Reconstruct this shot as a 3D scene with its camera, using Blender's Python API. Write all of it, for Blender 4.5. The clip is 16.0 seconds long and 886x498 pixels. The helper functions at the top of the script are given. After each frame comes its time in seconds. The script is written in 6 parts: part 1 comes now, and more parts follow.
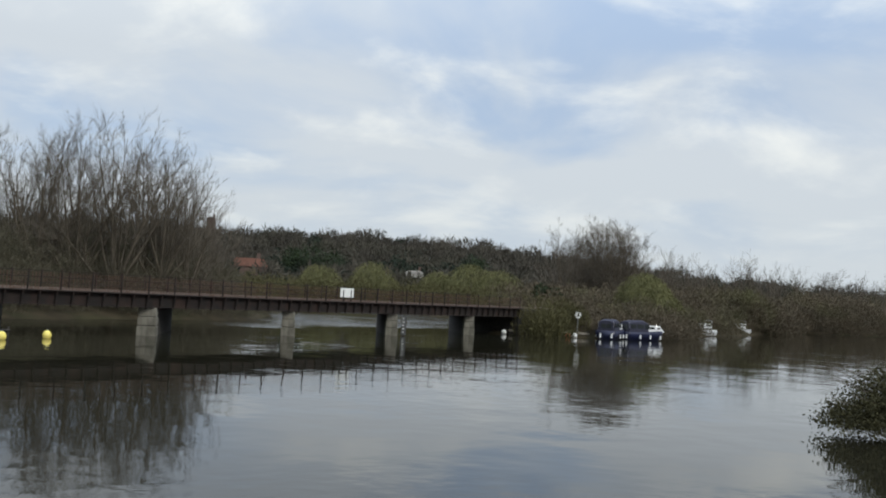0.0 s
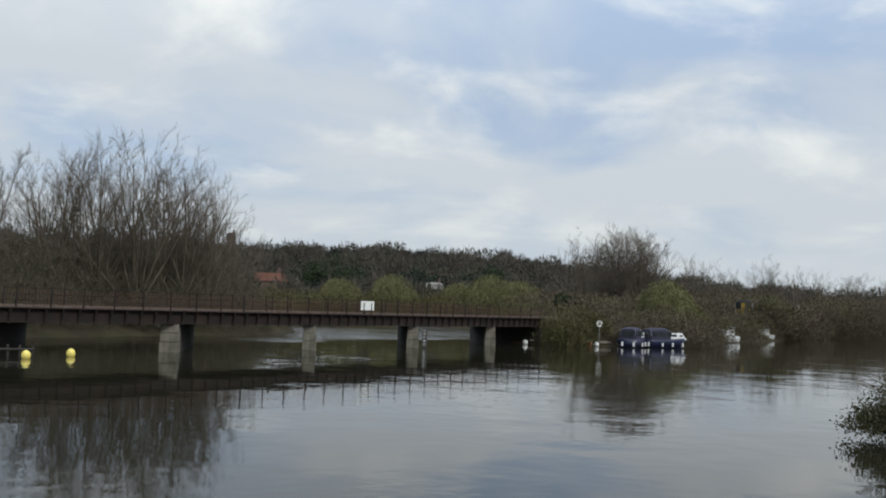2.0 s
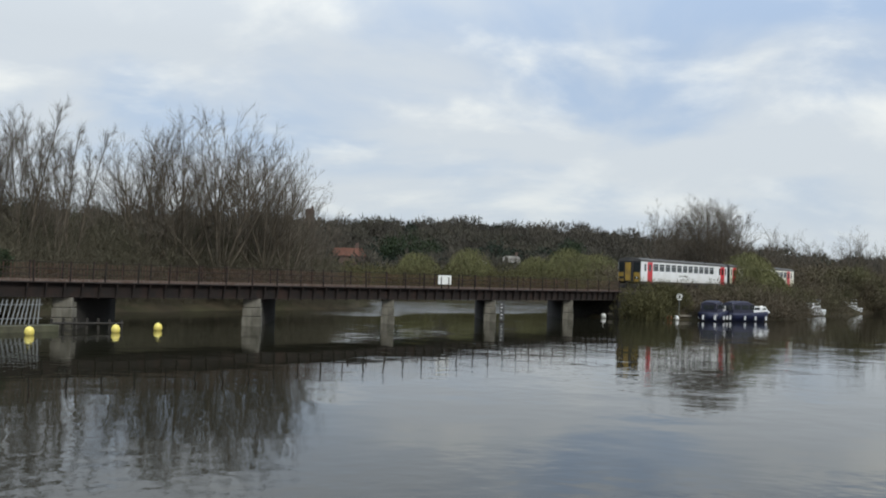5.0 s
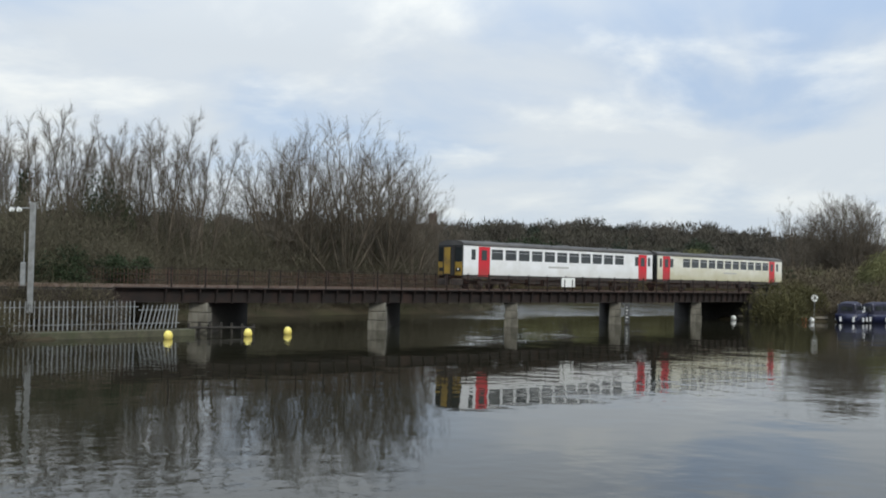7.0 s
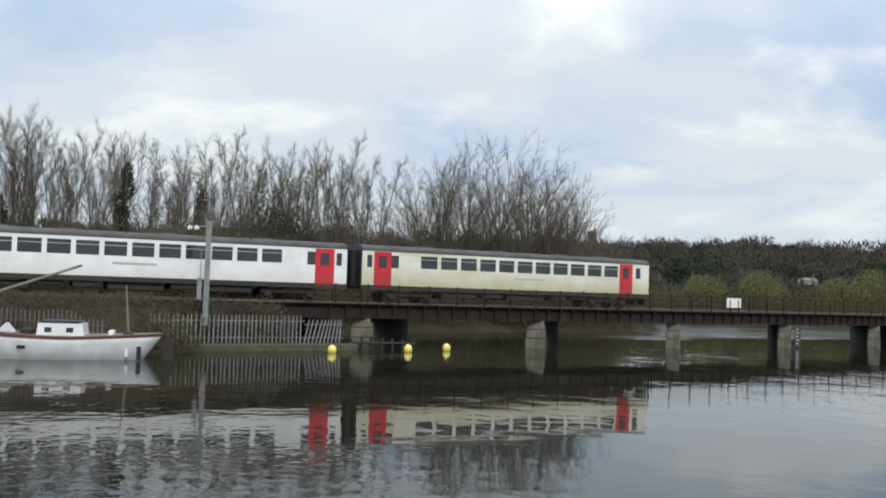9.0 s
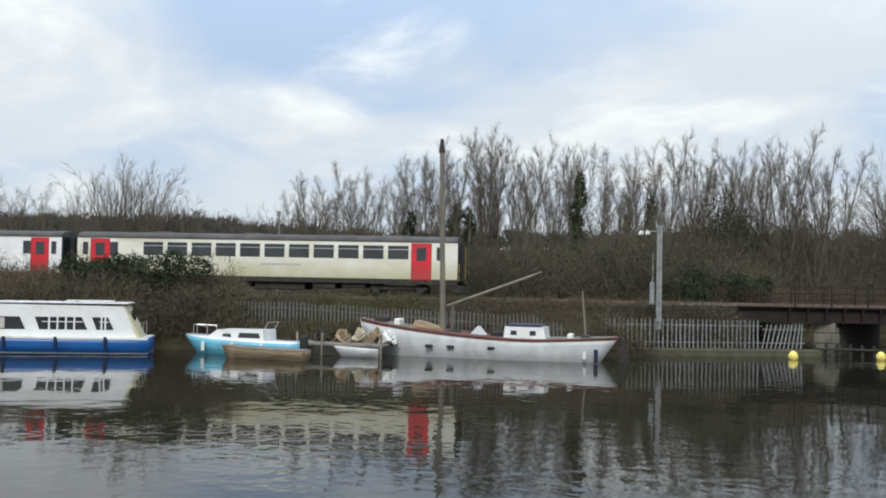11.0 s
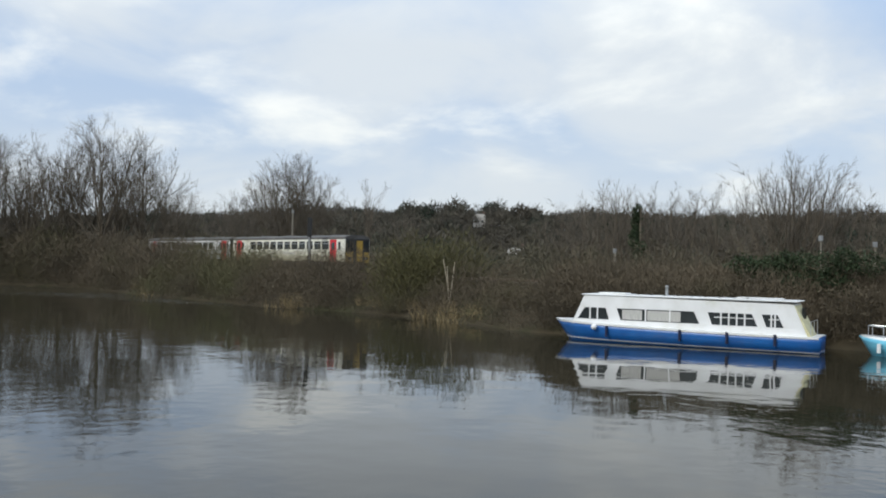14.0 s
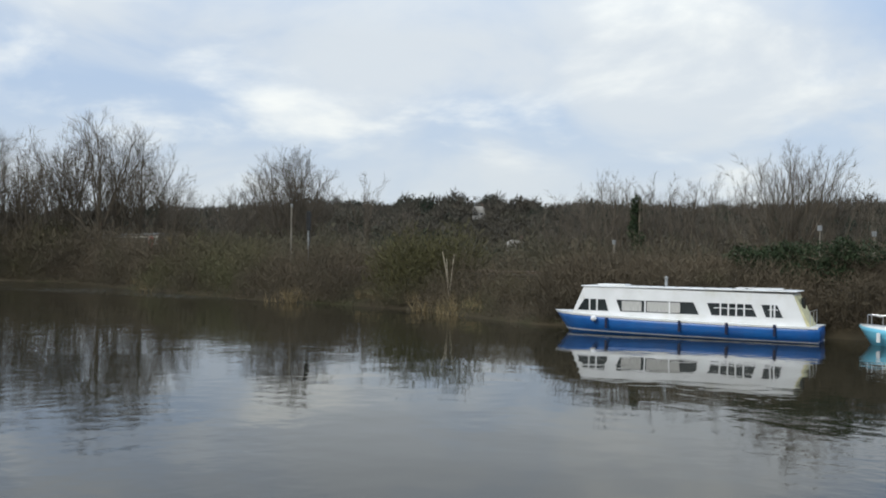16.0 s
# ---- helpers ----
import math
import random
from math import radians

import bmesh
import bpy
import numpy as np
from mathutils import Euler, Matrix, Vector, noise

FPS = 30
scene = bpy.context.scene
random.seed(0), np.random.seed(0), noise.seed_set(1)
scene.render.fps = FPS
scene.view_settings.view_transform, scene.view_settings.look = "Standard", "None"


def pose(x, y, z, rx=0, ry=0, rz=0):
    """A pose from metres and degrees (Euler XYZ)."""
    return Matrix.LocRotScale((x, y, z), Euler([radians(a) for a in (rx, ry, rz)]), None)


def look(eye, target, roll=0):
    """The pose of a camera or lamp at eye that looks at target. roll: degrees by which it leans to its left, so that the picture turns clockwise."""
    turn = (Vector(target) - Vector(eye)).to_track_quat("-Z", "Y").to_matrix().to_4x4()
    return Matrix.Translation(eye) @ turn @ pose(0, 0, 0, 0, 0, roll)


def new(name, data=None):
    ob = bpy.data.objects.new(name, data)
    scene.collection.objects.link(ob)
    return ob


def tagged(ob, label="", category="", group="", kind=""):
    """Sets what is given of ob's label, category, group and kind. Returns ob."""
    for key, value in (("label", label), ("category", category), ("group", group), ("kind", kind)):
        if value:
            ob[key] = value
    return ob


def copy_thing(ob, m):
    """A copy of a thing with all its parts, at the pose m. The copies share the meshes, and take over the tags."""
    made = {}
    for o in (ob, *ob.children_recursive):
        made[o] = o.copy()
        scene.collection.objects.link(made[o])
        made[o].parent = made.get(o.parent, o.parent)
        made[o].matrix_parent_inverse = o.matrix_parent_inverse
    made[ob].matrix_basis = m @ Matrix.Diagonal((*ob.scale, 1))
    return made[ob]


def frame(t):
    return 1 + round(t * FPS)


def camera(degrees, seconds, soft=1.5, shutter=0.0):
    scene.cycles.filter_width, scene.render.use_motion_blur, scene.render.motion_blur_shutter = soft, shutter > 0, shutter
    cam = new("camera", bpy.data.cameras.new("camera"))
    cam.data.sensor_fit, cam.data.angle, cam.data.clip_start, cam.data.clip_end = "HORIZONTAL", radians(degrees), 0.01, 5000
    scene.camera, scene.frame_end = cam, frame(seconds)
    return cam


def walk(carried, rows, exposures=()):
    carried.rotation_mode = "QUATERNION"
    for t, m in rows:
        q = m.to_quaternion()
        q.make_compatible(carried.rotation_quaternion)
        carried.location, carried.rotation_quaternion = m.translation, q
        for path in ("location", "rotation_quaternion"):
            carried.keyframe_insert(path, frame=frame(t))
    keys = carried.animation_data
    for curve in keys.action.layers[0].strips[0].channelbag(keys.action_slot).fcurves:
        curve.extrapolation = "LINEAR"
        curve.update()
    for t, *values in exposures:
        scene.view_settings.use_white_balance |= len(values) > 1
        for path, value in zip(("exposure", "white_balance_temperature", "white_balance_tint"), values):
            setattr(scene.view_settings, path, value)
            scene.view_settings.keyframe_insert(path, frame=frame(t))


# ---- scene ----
# ---- camera ----
cam = camera(49.0, 16.0, soft=1.9)
PATH = [
    (0.0, pose(0, 0, 3.7, 92.66, -3.20, -0.14)),
    (0.5, pose(0, 0, 3.7, 93.09, -2.96, 0.19)),
    (1.0, pose(0, 0, 3.7, 93.05, -2.59, 0.54)),
    (1.5, pose(0, 0, 3.7, 93.08, -2.37, 0.80)),
    (2.0, pose(0, 0, 3.7, 93.27, -2.13, 1.06)),
    (2.5, pose(0, 0, 3.7, 92.91, -1.41, 1.79)),
    (3.0, pose(0, 0, 3.7, 92.13, -1.91, 2.66)),
    (3.5, pose(0, 0, 3.7, 91.69, -1.80, 3.46)),
    (6.0, pose(0, 0, 3.7, 91.59, -1.96, 7.83)),
    (6.5, pose(0, 0, 3.7, 91.61, -1.71, 9.72)),
    (7.0, pose(0, 0, 3.7, 91.57, -1.29, 12.83)),
    (7.5, pose(0, 0, 3.7, 91.70, -0.95, 15.69)),
    (8.0, pose(0, 0, 3.7, 92.01, -1.25, 17.98)),
    (8.2, pose(0, 0, 3.7, 92.21, -1.55, 18.21)),
    (10.3, pose(0, 0, 3.7, 91.96, -0.88, 35.48)),
    (10.5, pose(0, 0, 3.7, 91.86, -0.77, 37.91)),
    (11.0, pose(0, 0, 3.7, 91.93, -1.1, 48.33)),
    (11.5, pose(0, 0, 3.7, 92.24, -2.16, 61.99)),
    (12.0, pose(0, 0, 3.7, 91.77, -2.25, 74.8)),
    (12.5, pose(0, 0, 3.7, 91.40, -1.85, 81.25)),
    (13.0, pose(0, 0, 3.7, 91.10, -1.68, 84.49)),
    (13.5, pose(0, 0, 3.7, 90.94, -1.37, 86.03)),
    (14.0, pose(0, 0, 3.7, 90.96, -1.34, 86.31)),
    (14.5, pose(0, 0, 3.7, 90.88, -1.08, 86.44)),
    (15.0, pose(0, 0, 3.7, 90.75, -0.52, 86.57)),
    (15.5, pose(0, 0, 3.7, 90.73, -0.65, 86.33)),
    (16.0, pose(0, 0, 3.7, 90.53, -0.91, 86.27)),
]
EXPOSURES = [(0.0, -0.24, 6330, 5), (1.5, -0.32, 6330, 5), (3.5, -0.27, 6330, 5), (8.0, -0.1, 6330, 5), (12.5, -0.03, 6330, 5), (16.0, -0.11, 6330, 5)]
walk(cam, PATH, EXPOSURES)

# ---- world and sun ----
SUN_AZ, SUN_EL = 140.0, 36.0  # degrees clockwise from +y, degrees up
world = bpy.data.worlds.new("overcast_sky")
scene.world = world
world.use_nodes = True


def build_sky():
    nt = world.node_tree
    nt.nodes.clear()
    N, L = nt.nodes.new, nt.links.new
    out, bg = N("ShaderNodeOutputWorld"), N("ShaderNodeBackground")
    sky = N("ShaderNodeTexSky")
    sky.sky_type, sky.sun_disc = "NISHITA", False
    sky.sun_elevation, sky.sun_rotation = radians(SUN_EL), radians(SUN_AZ)
    sky.air_density, sky.dust_density = 1.2, 1.5
    tc, sep = N("ShaderNodeTexCoord"), N("ShaderNodeSeparateXYZ")
    L(tc.outputs["Generated"], sep.inputs[0])
    # cloud layer: direction projected on a flat sheet overhead
    up = N("ShaderNodeMath"); up.operation = "ADD"; up.inputs[1].default_value = 0.27
    L(sep.outputs["Z"], up.inputs[0])
    mx = N("ShaderNodeMath"); mx.operation = "MAXIMUM"; mx.inputs[1].default_value = 0.08
    L(up.outputs[0], mx.inputs[0])
    dv = N("ShaderNodeVectorMath"); dv.operation = "DIVIDE"
    cb = N("ShaderNodeCombineXYZ")
    for i in range(3):
        L(mx.outputs[0], cb.inputs[i])
    L(tc.outputs["Generated"], dv.inputs[0]); L(cb.outputs[0], dv.inputs[1])
    mp = N("ShaderNodeMapping"); mp.inputs["Location"].default_value = (3.1, 1.7, 0); mp.inputs["Scale"].default_value = (1, 1, 0)
    L(dv.outputs[0], mp.inputs["Vector"])

    def fbm(scale, detail, rough, dist=0.4):
        n = N("ShaderNodeTexNoise")
        n.inputs["Scale"].default_value, n.inputs["Detail"].default_value = scale, detail
        n.inputs["Roughness"].default_value, n.inputs["Distortion"].default_value = rough, dist
        L(mp.outputs[0], n.inputs["Vector"])
        return n.outputs["Fac"]

    def ramp(sock, stops):
        r = N("ShaderNodeValToRGB")
        r.color_ramp.interpolation = "EASE"
        els = r.color_ramp.elements
        while len(els) < len(stops):
            els.new(0.5)
        for e, (p, c) in zip(els, stops):
            e.position, e.color = p, (*c, 1)
        L(sock, r.inputs[0])
        return r.outputs[0]

    def mix(fac, a, b, blend="MIX"):
        m = N("ShaderNodeMix"); m.data_type, m.blend_type = "RGBA", blend
        if isinstance(fac, float):
            m.inputs[0].default_value = fac
        else:
            L(fac, m.inputs[0])
        for sock, v in ((m.inputs[6], a), (m.inputs[7], b)):
            if isinstance(v, tuple):
                sock.default_value = (*v, 1)
            else:
                L(v, sock)
        return m.outputs[2]

    scaled = mix(1.0, sky.outputs[0], (0.11, 0.11, 0.11), "MULTIPLY")
    veil = mix(0.86, scaled, (0.55, 0.665, 0.895))
    sheet = ramp(fbm(1.35, 6.0, 0.5, 0.5), [(0.36, (0, 0, 0)), (0.6, (1, 1, 1))])
    clouds = mix(sheet, veil, (0.78, 0.815, 0.885))
    puffs = ramp(fbm(2.1, 7.0, 0.54, 0.3), [(0.48, (0, 0, 0)), (0.74, (1, 1, 1))])
    lit = mix(puffs, clouds, (1.12, 1.10, 1.07))
    # an overcast sky is brighter overhead and paler at the horizon
    haze = ramp(sep.outputs["Z"], [(0.0, (0.8, 0.8, 0.8)), (0.2, (0, 0, 0))])
    low = mix(haze, lit, (0.76, 0.79, 0.83))
    grow_up = N("ShaderNodeMapRange"); grow_up.inputs[1].default_value, grow_up.inputs[2].default_value = 0.22, 0.9
    grow_up.inputs[3].default_value, grow_up.inputs[4].default_value = 1.0, 2.0
    L(sep.outputs["Z"], grow_up.inputs[0])
    L(low, bg.inputs["Color"])
    L(grow_up.outputs[0], bg.inputs["Strength"])
    L(bg.outputs[0], out.inputs[0])


build_sky()
sun = new("sun", bpy.data.lights.new("sun", "SUN"))
sun.data.energy, sun.data.angle, sun.data.color = 1.9, radians(14), (1.0, 0.95, 0.88)
_a, _e = radians(SUN_AZ), radians(SUN_EL)
sun.matrix_world = look((0, 0, 60), (-math.sin(_a) * math.cos(_e), -math.cos(_a) * math.cos(_e), 60 - math.sin(_e)))


# ---- materials ----
def mat(name, a, b=None, rough=0.7, metal=0.0, scale=3.0, bump=0.0, fine=30.0, stain=None, stain_amount=0.0, stain_scale=0.6,
        island=0.0, spec=0.5, stretch=(1, 1, 1), trans=0.0, detail=6.0):
    """Two-scale procedural surface: colour a to b by noise, stains on top, a fine bump."""
    m = bpy.data.materials.new(name)
    m.use_nodes = True
    nt = m.node_tree
    N, L = nt.nodes.new, nt.links.new
    p = nt.nodes["Principled BSDF"]
    p.inputs["Roughness"].default_value, p.inputs["Metallic"].default_value = rough, metal
    p.inputs["Specular IOR Level"].default_value = spec
    p.inputs["Transmission Weight"].default_value = trans
    b = b or tuple(c * 0.75 for c in a)
    tc, mp = N("ShaderNodeTexCoord"), N("ShaderNodeMapping")
    mp.inputs["Scale"].default_value = stretch
    L(tc.outputs["Object"], mp.inputs["Vector"])
    n = N("ShaderNodeTexNoise")
    n.inputs["Scale"].default_value, n.inputs["Detail"].default_value = scale, detail
    L(mp.outputs[0], n.inputs["Vector"])
    mx = N("ShaderNodeMix"); mx.data_type = "RGBA"
    mx.inputs[6].default_value, mx.inputs[7].default_value = (*a, 1), (*b, 1)
    rr = N("ShaderNodeMapRange"); rr.inputs[1].default_value, rr.inputs[2].default_value = 0.34, 0.66
    L(n.outputs["Fac"], rr.inputs[0])
    col = mx.outputs[2]
    if island:
        g = N("ShaderNodeNewGeometry")
        ad = N("ShaderNodeMath"); ad.operation = "MULTIPLY_ADD"; ad.inputs[1].default_value = island
        L(g.outputs["Random Per Island"], ad.inputs[0]); L(rr.outputs[0], ad.inputs[2])
        md = N("ShaderNodeMath"); md.operation = "DIVIDE"; md.inputs[1].default_value = 1.0 + island
        L(ad.outputs[0], md.inputs[0]); L(md.outputs[0], mx.inputs[0])
    else:
        L(rr.outputs[0], mx.inputs[0])
    if stain:
        n2 = N("ShaderNodeTexNoise")
        n2.inputs["Scale"].default_value, n2.inputs["Detail"].default_value, n2.inputs["Roughness"].default_value = stain_scale, 8.0, 0.65
        L(mp.outputs[0], n2.inputs["Vector"])
        r2 = N("ShaderNodeMapRange"); r2.inputs[1].default_value, r2.inputs[2].default_value = 0.5, 0.72
        r2.inputs[4].default_value = stain_amount
        L(n2.outputs["Fac"], r2.inputs[0])
        m2 = N("ShaderNodeMix"); m2.data_type = "RGBA"
        m2.inputs[7].default_value = (*stain, 1)
        L(r2.outputs[0], m2.inputs[0]); L(col, m2.inputs[6])
        col = m2.outputs[2]
    L(col, p.inputs["Base Color"])
    if bump:
        n3 = N("ShaderNodeTexNoise"); n3.inputs["Scale"].default_value, n3.inputs["Detail"].default_value = fine, 4.0
        L(mp.outputs[0], n3.inputs["Vector"])
        bp = N("ShaderNodeBump"); bp.inputs["Strength"].default_value, bp.inputs["Distance"].default_value = bump, 0.02
        L(n3.outputs["Fac"], bp.inputs["Height"]); L(bp.outputs[0], p.inputs["Normal"])
    return m


GROUND = mat("bank_soil", (0.06, 0.048, 0.03), (0.036, 0.03, 0.02), 0.95, scale=0.6, bump=0.6, fine=6, stain=(0.055, 0.06, 0.025), stain_amount=0.6, stain_scale=0.15, spec=0.06)
BARK = mat("grey_bark", (0.15, 0.125, 0.095), (0.08, 0.068, 0.052), 0.9, scale=1.2, spec=0.06)
TWIG = mat("twigs", (0.16, 0.138, 0.11), (0.09, 0.078, 0.064), 0.9, scale=0.4, island=1.0, spec=0.06)
SCRUB = mat("brown_scrub", (0.122, 0.098, 0.068), (0.068, 0.058, 0.042), 0.95, scale=0.25, island=0.4, stain=(0.098, 0.1, 0.046), stain_amount=0.9, stain_scale=0.1, spec=0.06)
REED = mat("dead_reeds", (0.27, 0.21, 0.12), (0.15, 0.115, 0.06), 0.95, scale=0.5, island=1.0, spec=0.06)
IVY = mat("ivy_leaves", (0.035, 0.05, 0.022), (0.018, 0.028, 0.013), 0.8, scale=0.6, island=0.8, spec=0.2)
OLIVE = mat("small_olive_leaves", (0.075, 0.07, 0.035), (0.038, 0.036, 0.02), 0.8, scale=1.0, island=1.0, spec=0.06)
MOSSY = mat("mossy_concrete", (0.10, 0.095, 0.06), (0.055, 0.052, 0.034), 0.95, scale=2.0, bump=0.5, stain=(0.05, 0.06, 0.025), stain_amount=0.8, stain_scale=0.8)
RUSTRED = mat("rust_red_wire", (0.15, 0.068, 0.045), (0.08, 0.04, 0.03), 0.9, scale=1.5)
PALEWOOD = mat("bleached_wood", (0.5, 0.44, 0.33), (0.36, 0.31, 0.23), 0.85, scale=3)
DULLSTEEL = mat("dull_weathered_steel", (0.15, 0.15, 0.145), (0.085, 0.085, 0.08), 0.7, 0.2, scale=2.0, stain=(0.07, 0.06, 0.045), stain_amount=0.7, stain_scale=1.2)
WILLOW = mat("willow_shoots", (0.165, 0.16, 0.072), (0.10, 0.10, 0.048), 0.8, scale=0.4, island=0.8, spec=0.06)
THICKET = mat("woodland_twigs", (0.105, 0.093, 0.065), (0.067, 0.061, 0.043), 0.95, scale=0.25, island=0.4, stain=(0.078, 0.083, 0.046), stain_amount=0.8, stain_scale=0.1, spec=0.06)
GREENBUSH = mat("olive_bush", (0.105, 0.096, 0.045), (0.058, 0.055, 0.028), 0.9, scale=0.3, island=0.8, spec=0.06)
FARWOOD = mat("far_woodland", (0.10, 0.088, 0.070), (0.048, 0.045, 0.038), 0.95, scale=0.1, island=0.3, stain=(0.062, 0.066, 0.045), stain_amount=0.7, stain_scale=0.03, spec=0.06)
FARGREEN = mat("far_evergreen", (0.036, 0.045, 0.032), (0.02, 0.026, 0.02), 0.9, scale=0.15, island=0.4, spec=0.06)
CONCRETE = mat("weathered_concrete", (0.2, 0.185, 0.15), (0.115, 0.105, 0.085), 0.9, scale=2.0, bump=0.4, fine=25, stain=(0.07, 0.065, 0.045), stain_amount=0.9, stain_scale=1.1, stretch=(1, 1, 0.35))
RUST = mat("rusty_steel", (0.024, 0.015, 0.012), (0.013, 0.010, 0.009), 0.85, 0.2, scale=1.5, bump=0.3, stain=(0.06, 0.028, 0.018), stain_amount=0.5, stain_scale=0.9)
DECK = mat("oily_ballast", (0.055, 0.047, 0.038), (0.03, 0.026, 0.021), 0.95, scale=8, bump=1.0, fine=14, spec=0.06)
RAILSTEEL = mat("rail_steel", (0.25, 0.2, 0.17), (0.16, 0.11, 0.08), 0.45, 0.8, scale=4)
GALV = mat("galvanised_steel", (0.30, 0.31, 0.31), (0.19, 0.195, 0.195), 0.6, 0.3, scale=2.5, stain=(0.13, 0.12, 0.09), stain_amount=0.6, stain_scale=1.5)
TARRED = mat("tarred_timber", (0.04, 0.034, 0.028), (0.02, 0.018, 0.015), 0.85, scale=4, bump=0.5)
TIMBER = mat("grey_timber", (0.22, 0.195, 0.155), (0.12, 0.105, 0.082), 0.8, scale=2, bump=0.4, stretch=(1, 1, 0.2))
BROWNWOOD = mat("peeling_wood", (0.35, 0.27, 0.17), (0.18, 0.11, 0.06), 0.7, scale=2.5, bump=0.3, stain=(0.55, 0.5, 0.4), stain_amount=0.6, stain_scale=1.4, stretch=(0.4, 1, 2))
TRAINWHITE = mat("white_coach_paint", (0.80, 0.80, 0.80), (0.72, 0.72, 0.71), 0.35, scale=1.2, stain=(0.52, 0.49, 0.43), stain_amount=0.35, stain_scale=0.9)
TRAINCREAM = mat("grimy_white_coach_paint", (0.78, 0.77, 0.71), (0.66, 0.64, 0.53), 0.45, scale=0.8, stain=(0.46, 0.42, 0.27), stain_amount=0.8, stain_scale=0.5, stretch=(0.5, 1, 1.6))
TRAINRED = mat("red_door_paint", (0.62, 0.02, 0.035), (0.5, 0.015, 0.03), 0.35, scale=1.5, stain=(0.3, 0.03, 0.03), stain_amount=0.4)
TRAINROOF = mat("sooty_grey_roof", (0.085, 0.08, 0.075), (0.05, 0.048, 0.045), 0.8, scale=1.0, stain=(0.13, 0.12, 0.11), stain_amount=0.6)
UNDER = mat("underframe_grime", (0.045, 0.038, 0.032), (0.022, 0.02, 0.018), 0.85, scale=3, bump=0.3)
YELLOW = mat("warning_yellow", (0.36, 0.23, 0.03), (0.24, 0.15, 0.03), 0.6, scale=2, stain=(0.1, 0.075, 0.04), stain_amount=0.8)
BLACK = mat("black_rubber", (0.02, 0.02, 0.02), (0.012, 0.012, 0.012), 0.8, scale=4)
GLASS = mat("tinted_glass", (0.035, 0.04, 0.042), (0.02, 0.024, 0.026), 0.06, scale=0.7, spec=0.6)
GEL = mat("white_gelcoat", (0.76, 0.76, 0.76), (0.68, 0.68, 0.67), 0.3, scale=1.5, stain=(0.55, 0.53, 0.44), stain_amount=0.45, stain_scale=1.2)
HULLWHITE = mat("chalky_white_hull", (0.60, 0.61, 0.62), (0.50, 0.51, 0.52), 0.6, scale=1.6, stain=(0.33, 0.32, 0.29), stain_amount=0.7, stain_scale=0.9, stretch=(1, 1, 0.6))
BLUE = mat("blue_hull_paint", (0.018, 0.125, 0.39), (0.013, 0.09, 0.31), 0.35, scale=1.4, stain=(0.05, 0.12, 0.3), stain_amount=0.6)
YELLOWED = mat("yellowed_canvas", (0.6, 0.57, 0.36), (0.5, 0.46, 0.28), 0.8, scale=3)
CYAN = mat("turquoise_hull_paint", (0.17, 0.50, 0.66), (0.13, 0.42, 0.58), 0.4, scale=1.5, stain=(0.3, 0.45, 0.48), stain_amount=0.5)
NAVY = mat("navy_hull_paint", (0.014, 0.018, 0.055), (0.01, 0.013, 0.038), 0.4, scale=1.5)
CANVAS = mat("navy_canvas", (0.035, 0.035, 0.06), (0.02, 0.02, 0.035), 0.9, scale=5, bump=0.3)
MAROON = mat("maroon_rail_paint", (0.14, 0.045, 0.035), (0.08, 0.03, 0.025), 0.7, scale=3)
CHROME = mat("stainless_tube", (0.6, 0.6, 0.6), (0.5, 0.5, 0.5), 0.3, 0.9, scale=6)
BUOY = mat("yellow_buoy", (0.85, 0.72, 0.18), (0.78, 0.62, 0.12), 0.45, scale=3, stain=(0.55, 0.5, 0.3), stain_amount=0.5)
BOARD = mat("white_board", (0.78, 0.78, 0.75), (0.68, 0.68, 0.64), 0.6, scale=3)
INK = mat("dark_lettering", (0.08, 0.08, 0.08), None, 0.7)
ORANGE = mat("orange_plastic", (0.6, 0.16, 0.06), (0.45, 0.1, 0.04), 0.5)
CURTAIN = mat("net_curtain", (0.5, 0.49, 0.46), (0.36, 0.35, 0.33), 0.9, scale=5, stretch=(6, 1, 0.4))
SLATE = mat("roof_tiles", (0.22, 0.10, 0.07), (0.15, 0.07, 0.05), 0.85, scale=1.0)
RENDERED = mat("house_wall", (0.45, 0.43, 0.4), (0.36, 0.34, 0.31), 0.8, scale=0.5)
BRICK = mat("red_brick_wall", (0.12, 0.08, 0.065), (0.08, 0.055, 0.045), 0.9, scale=1.0)


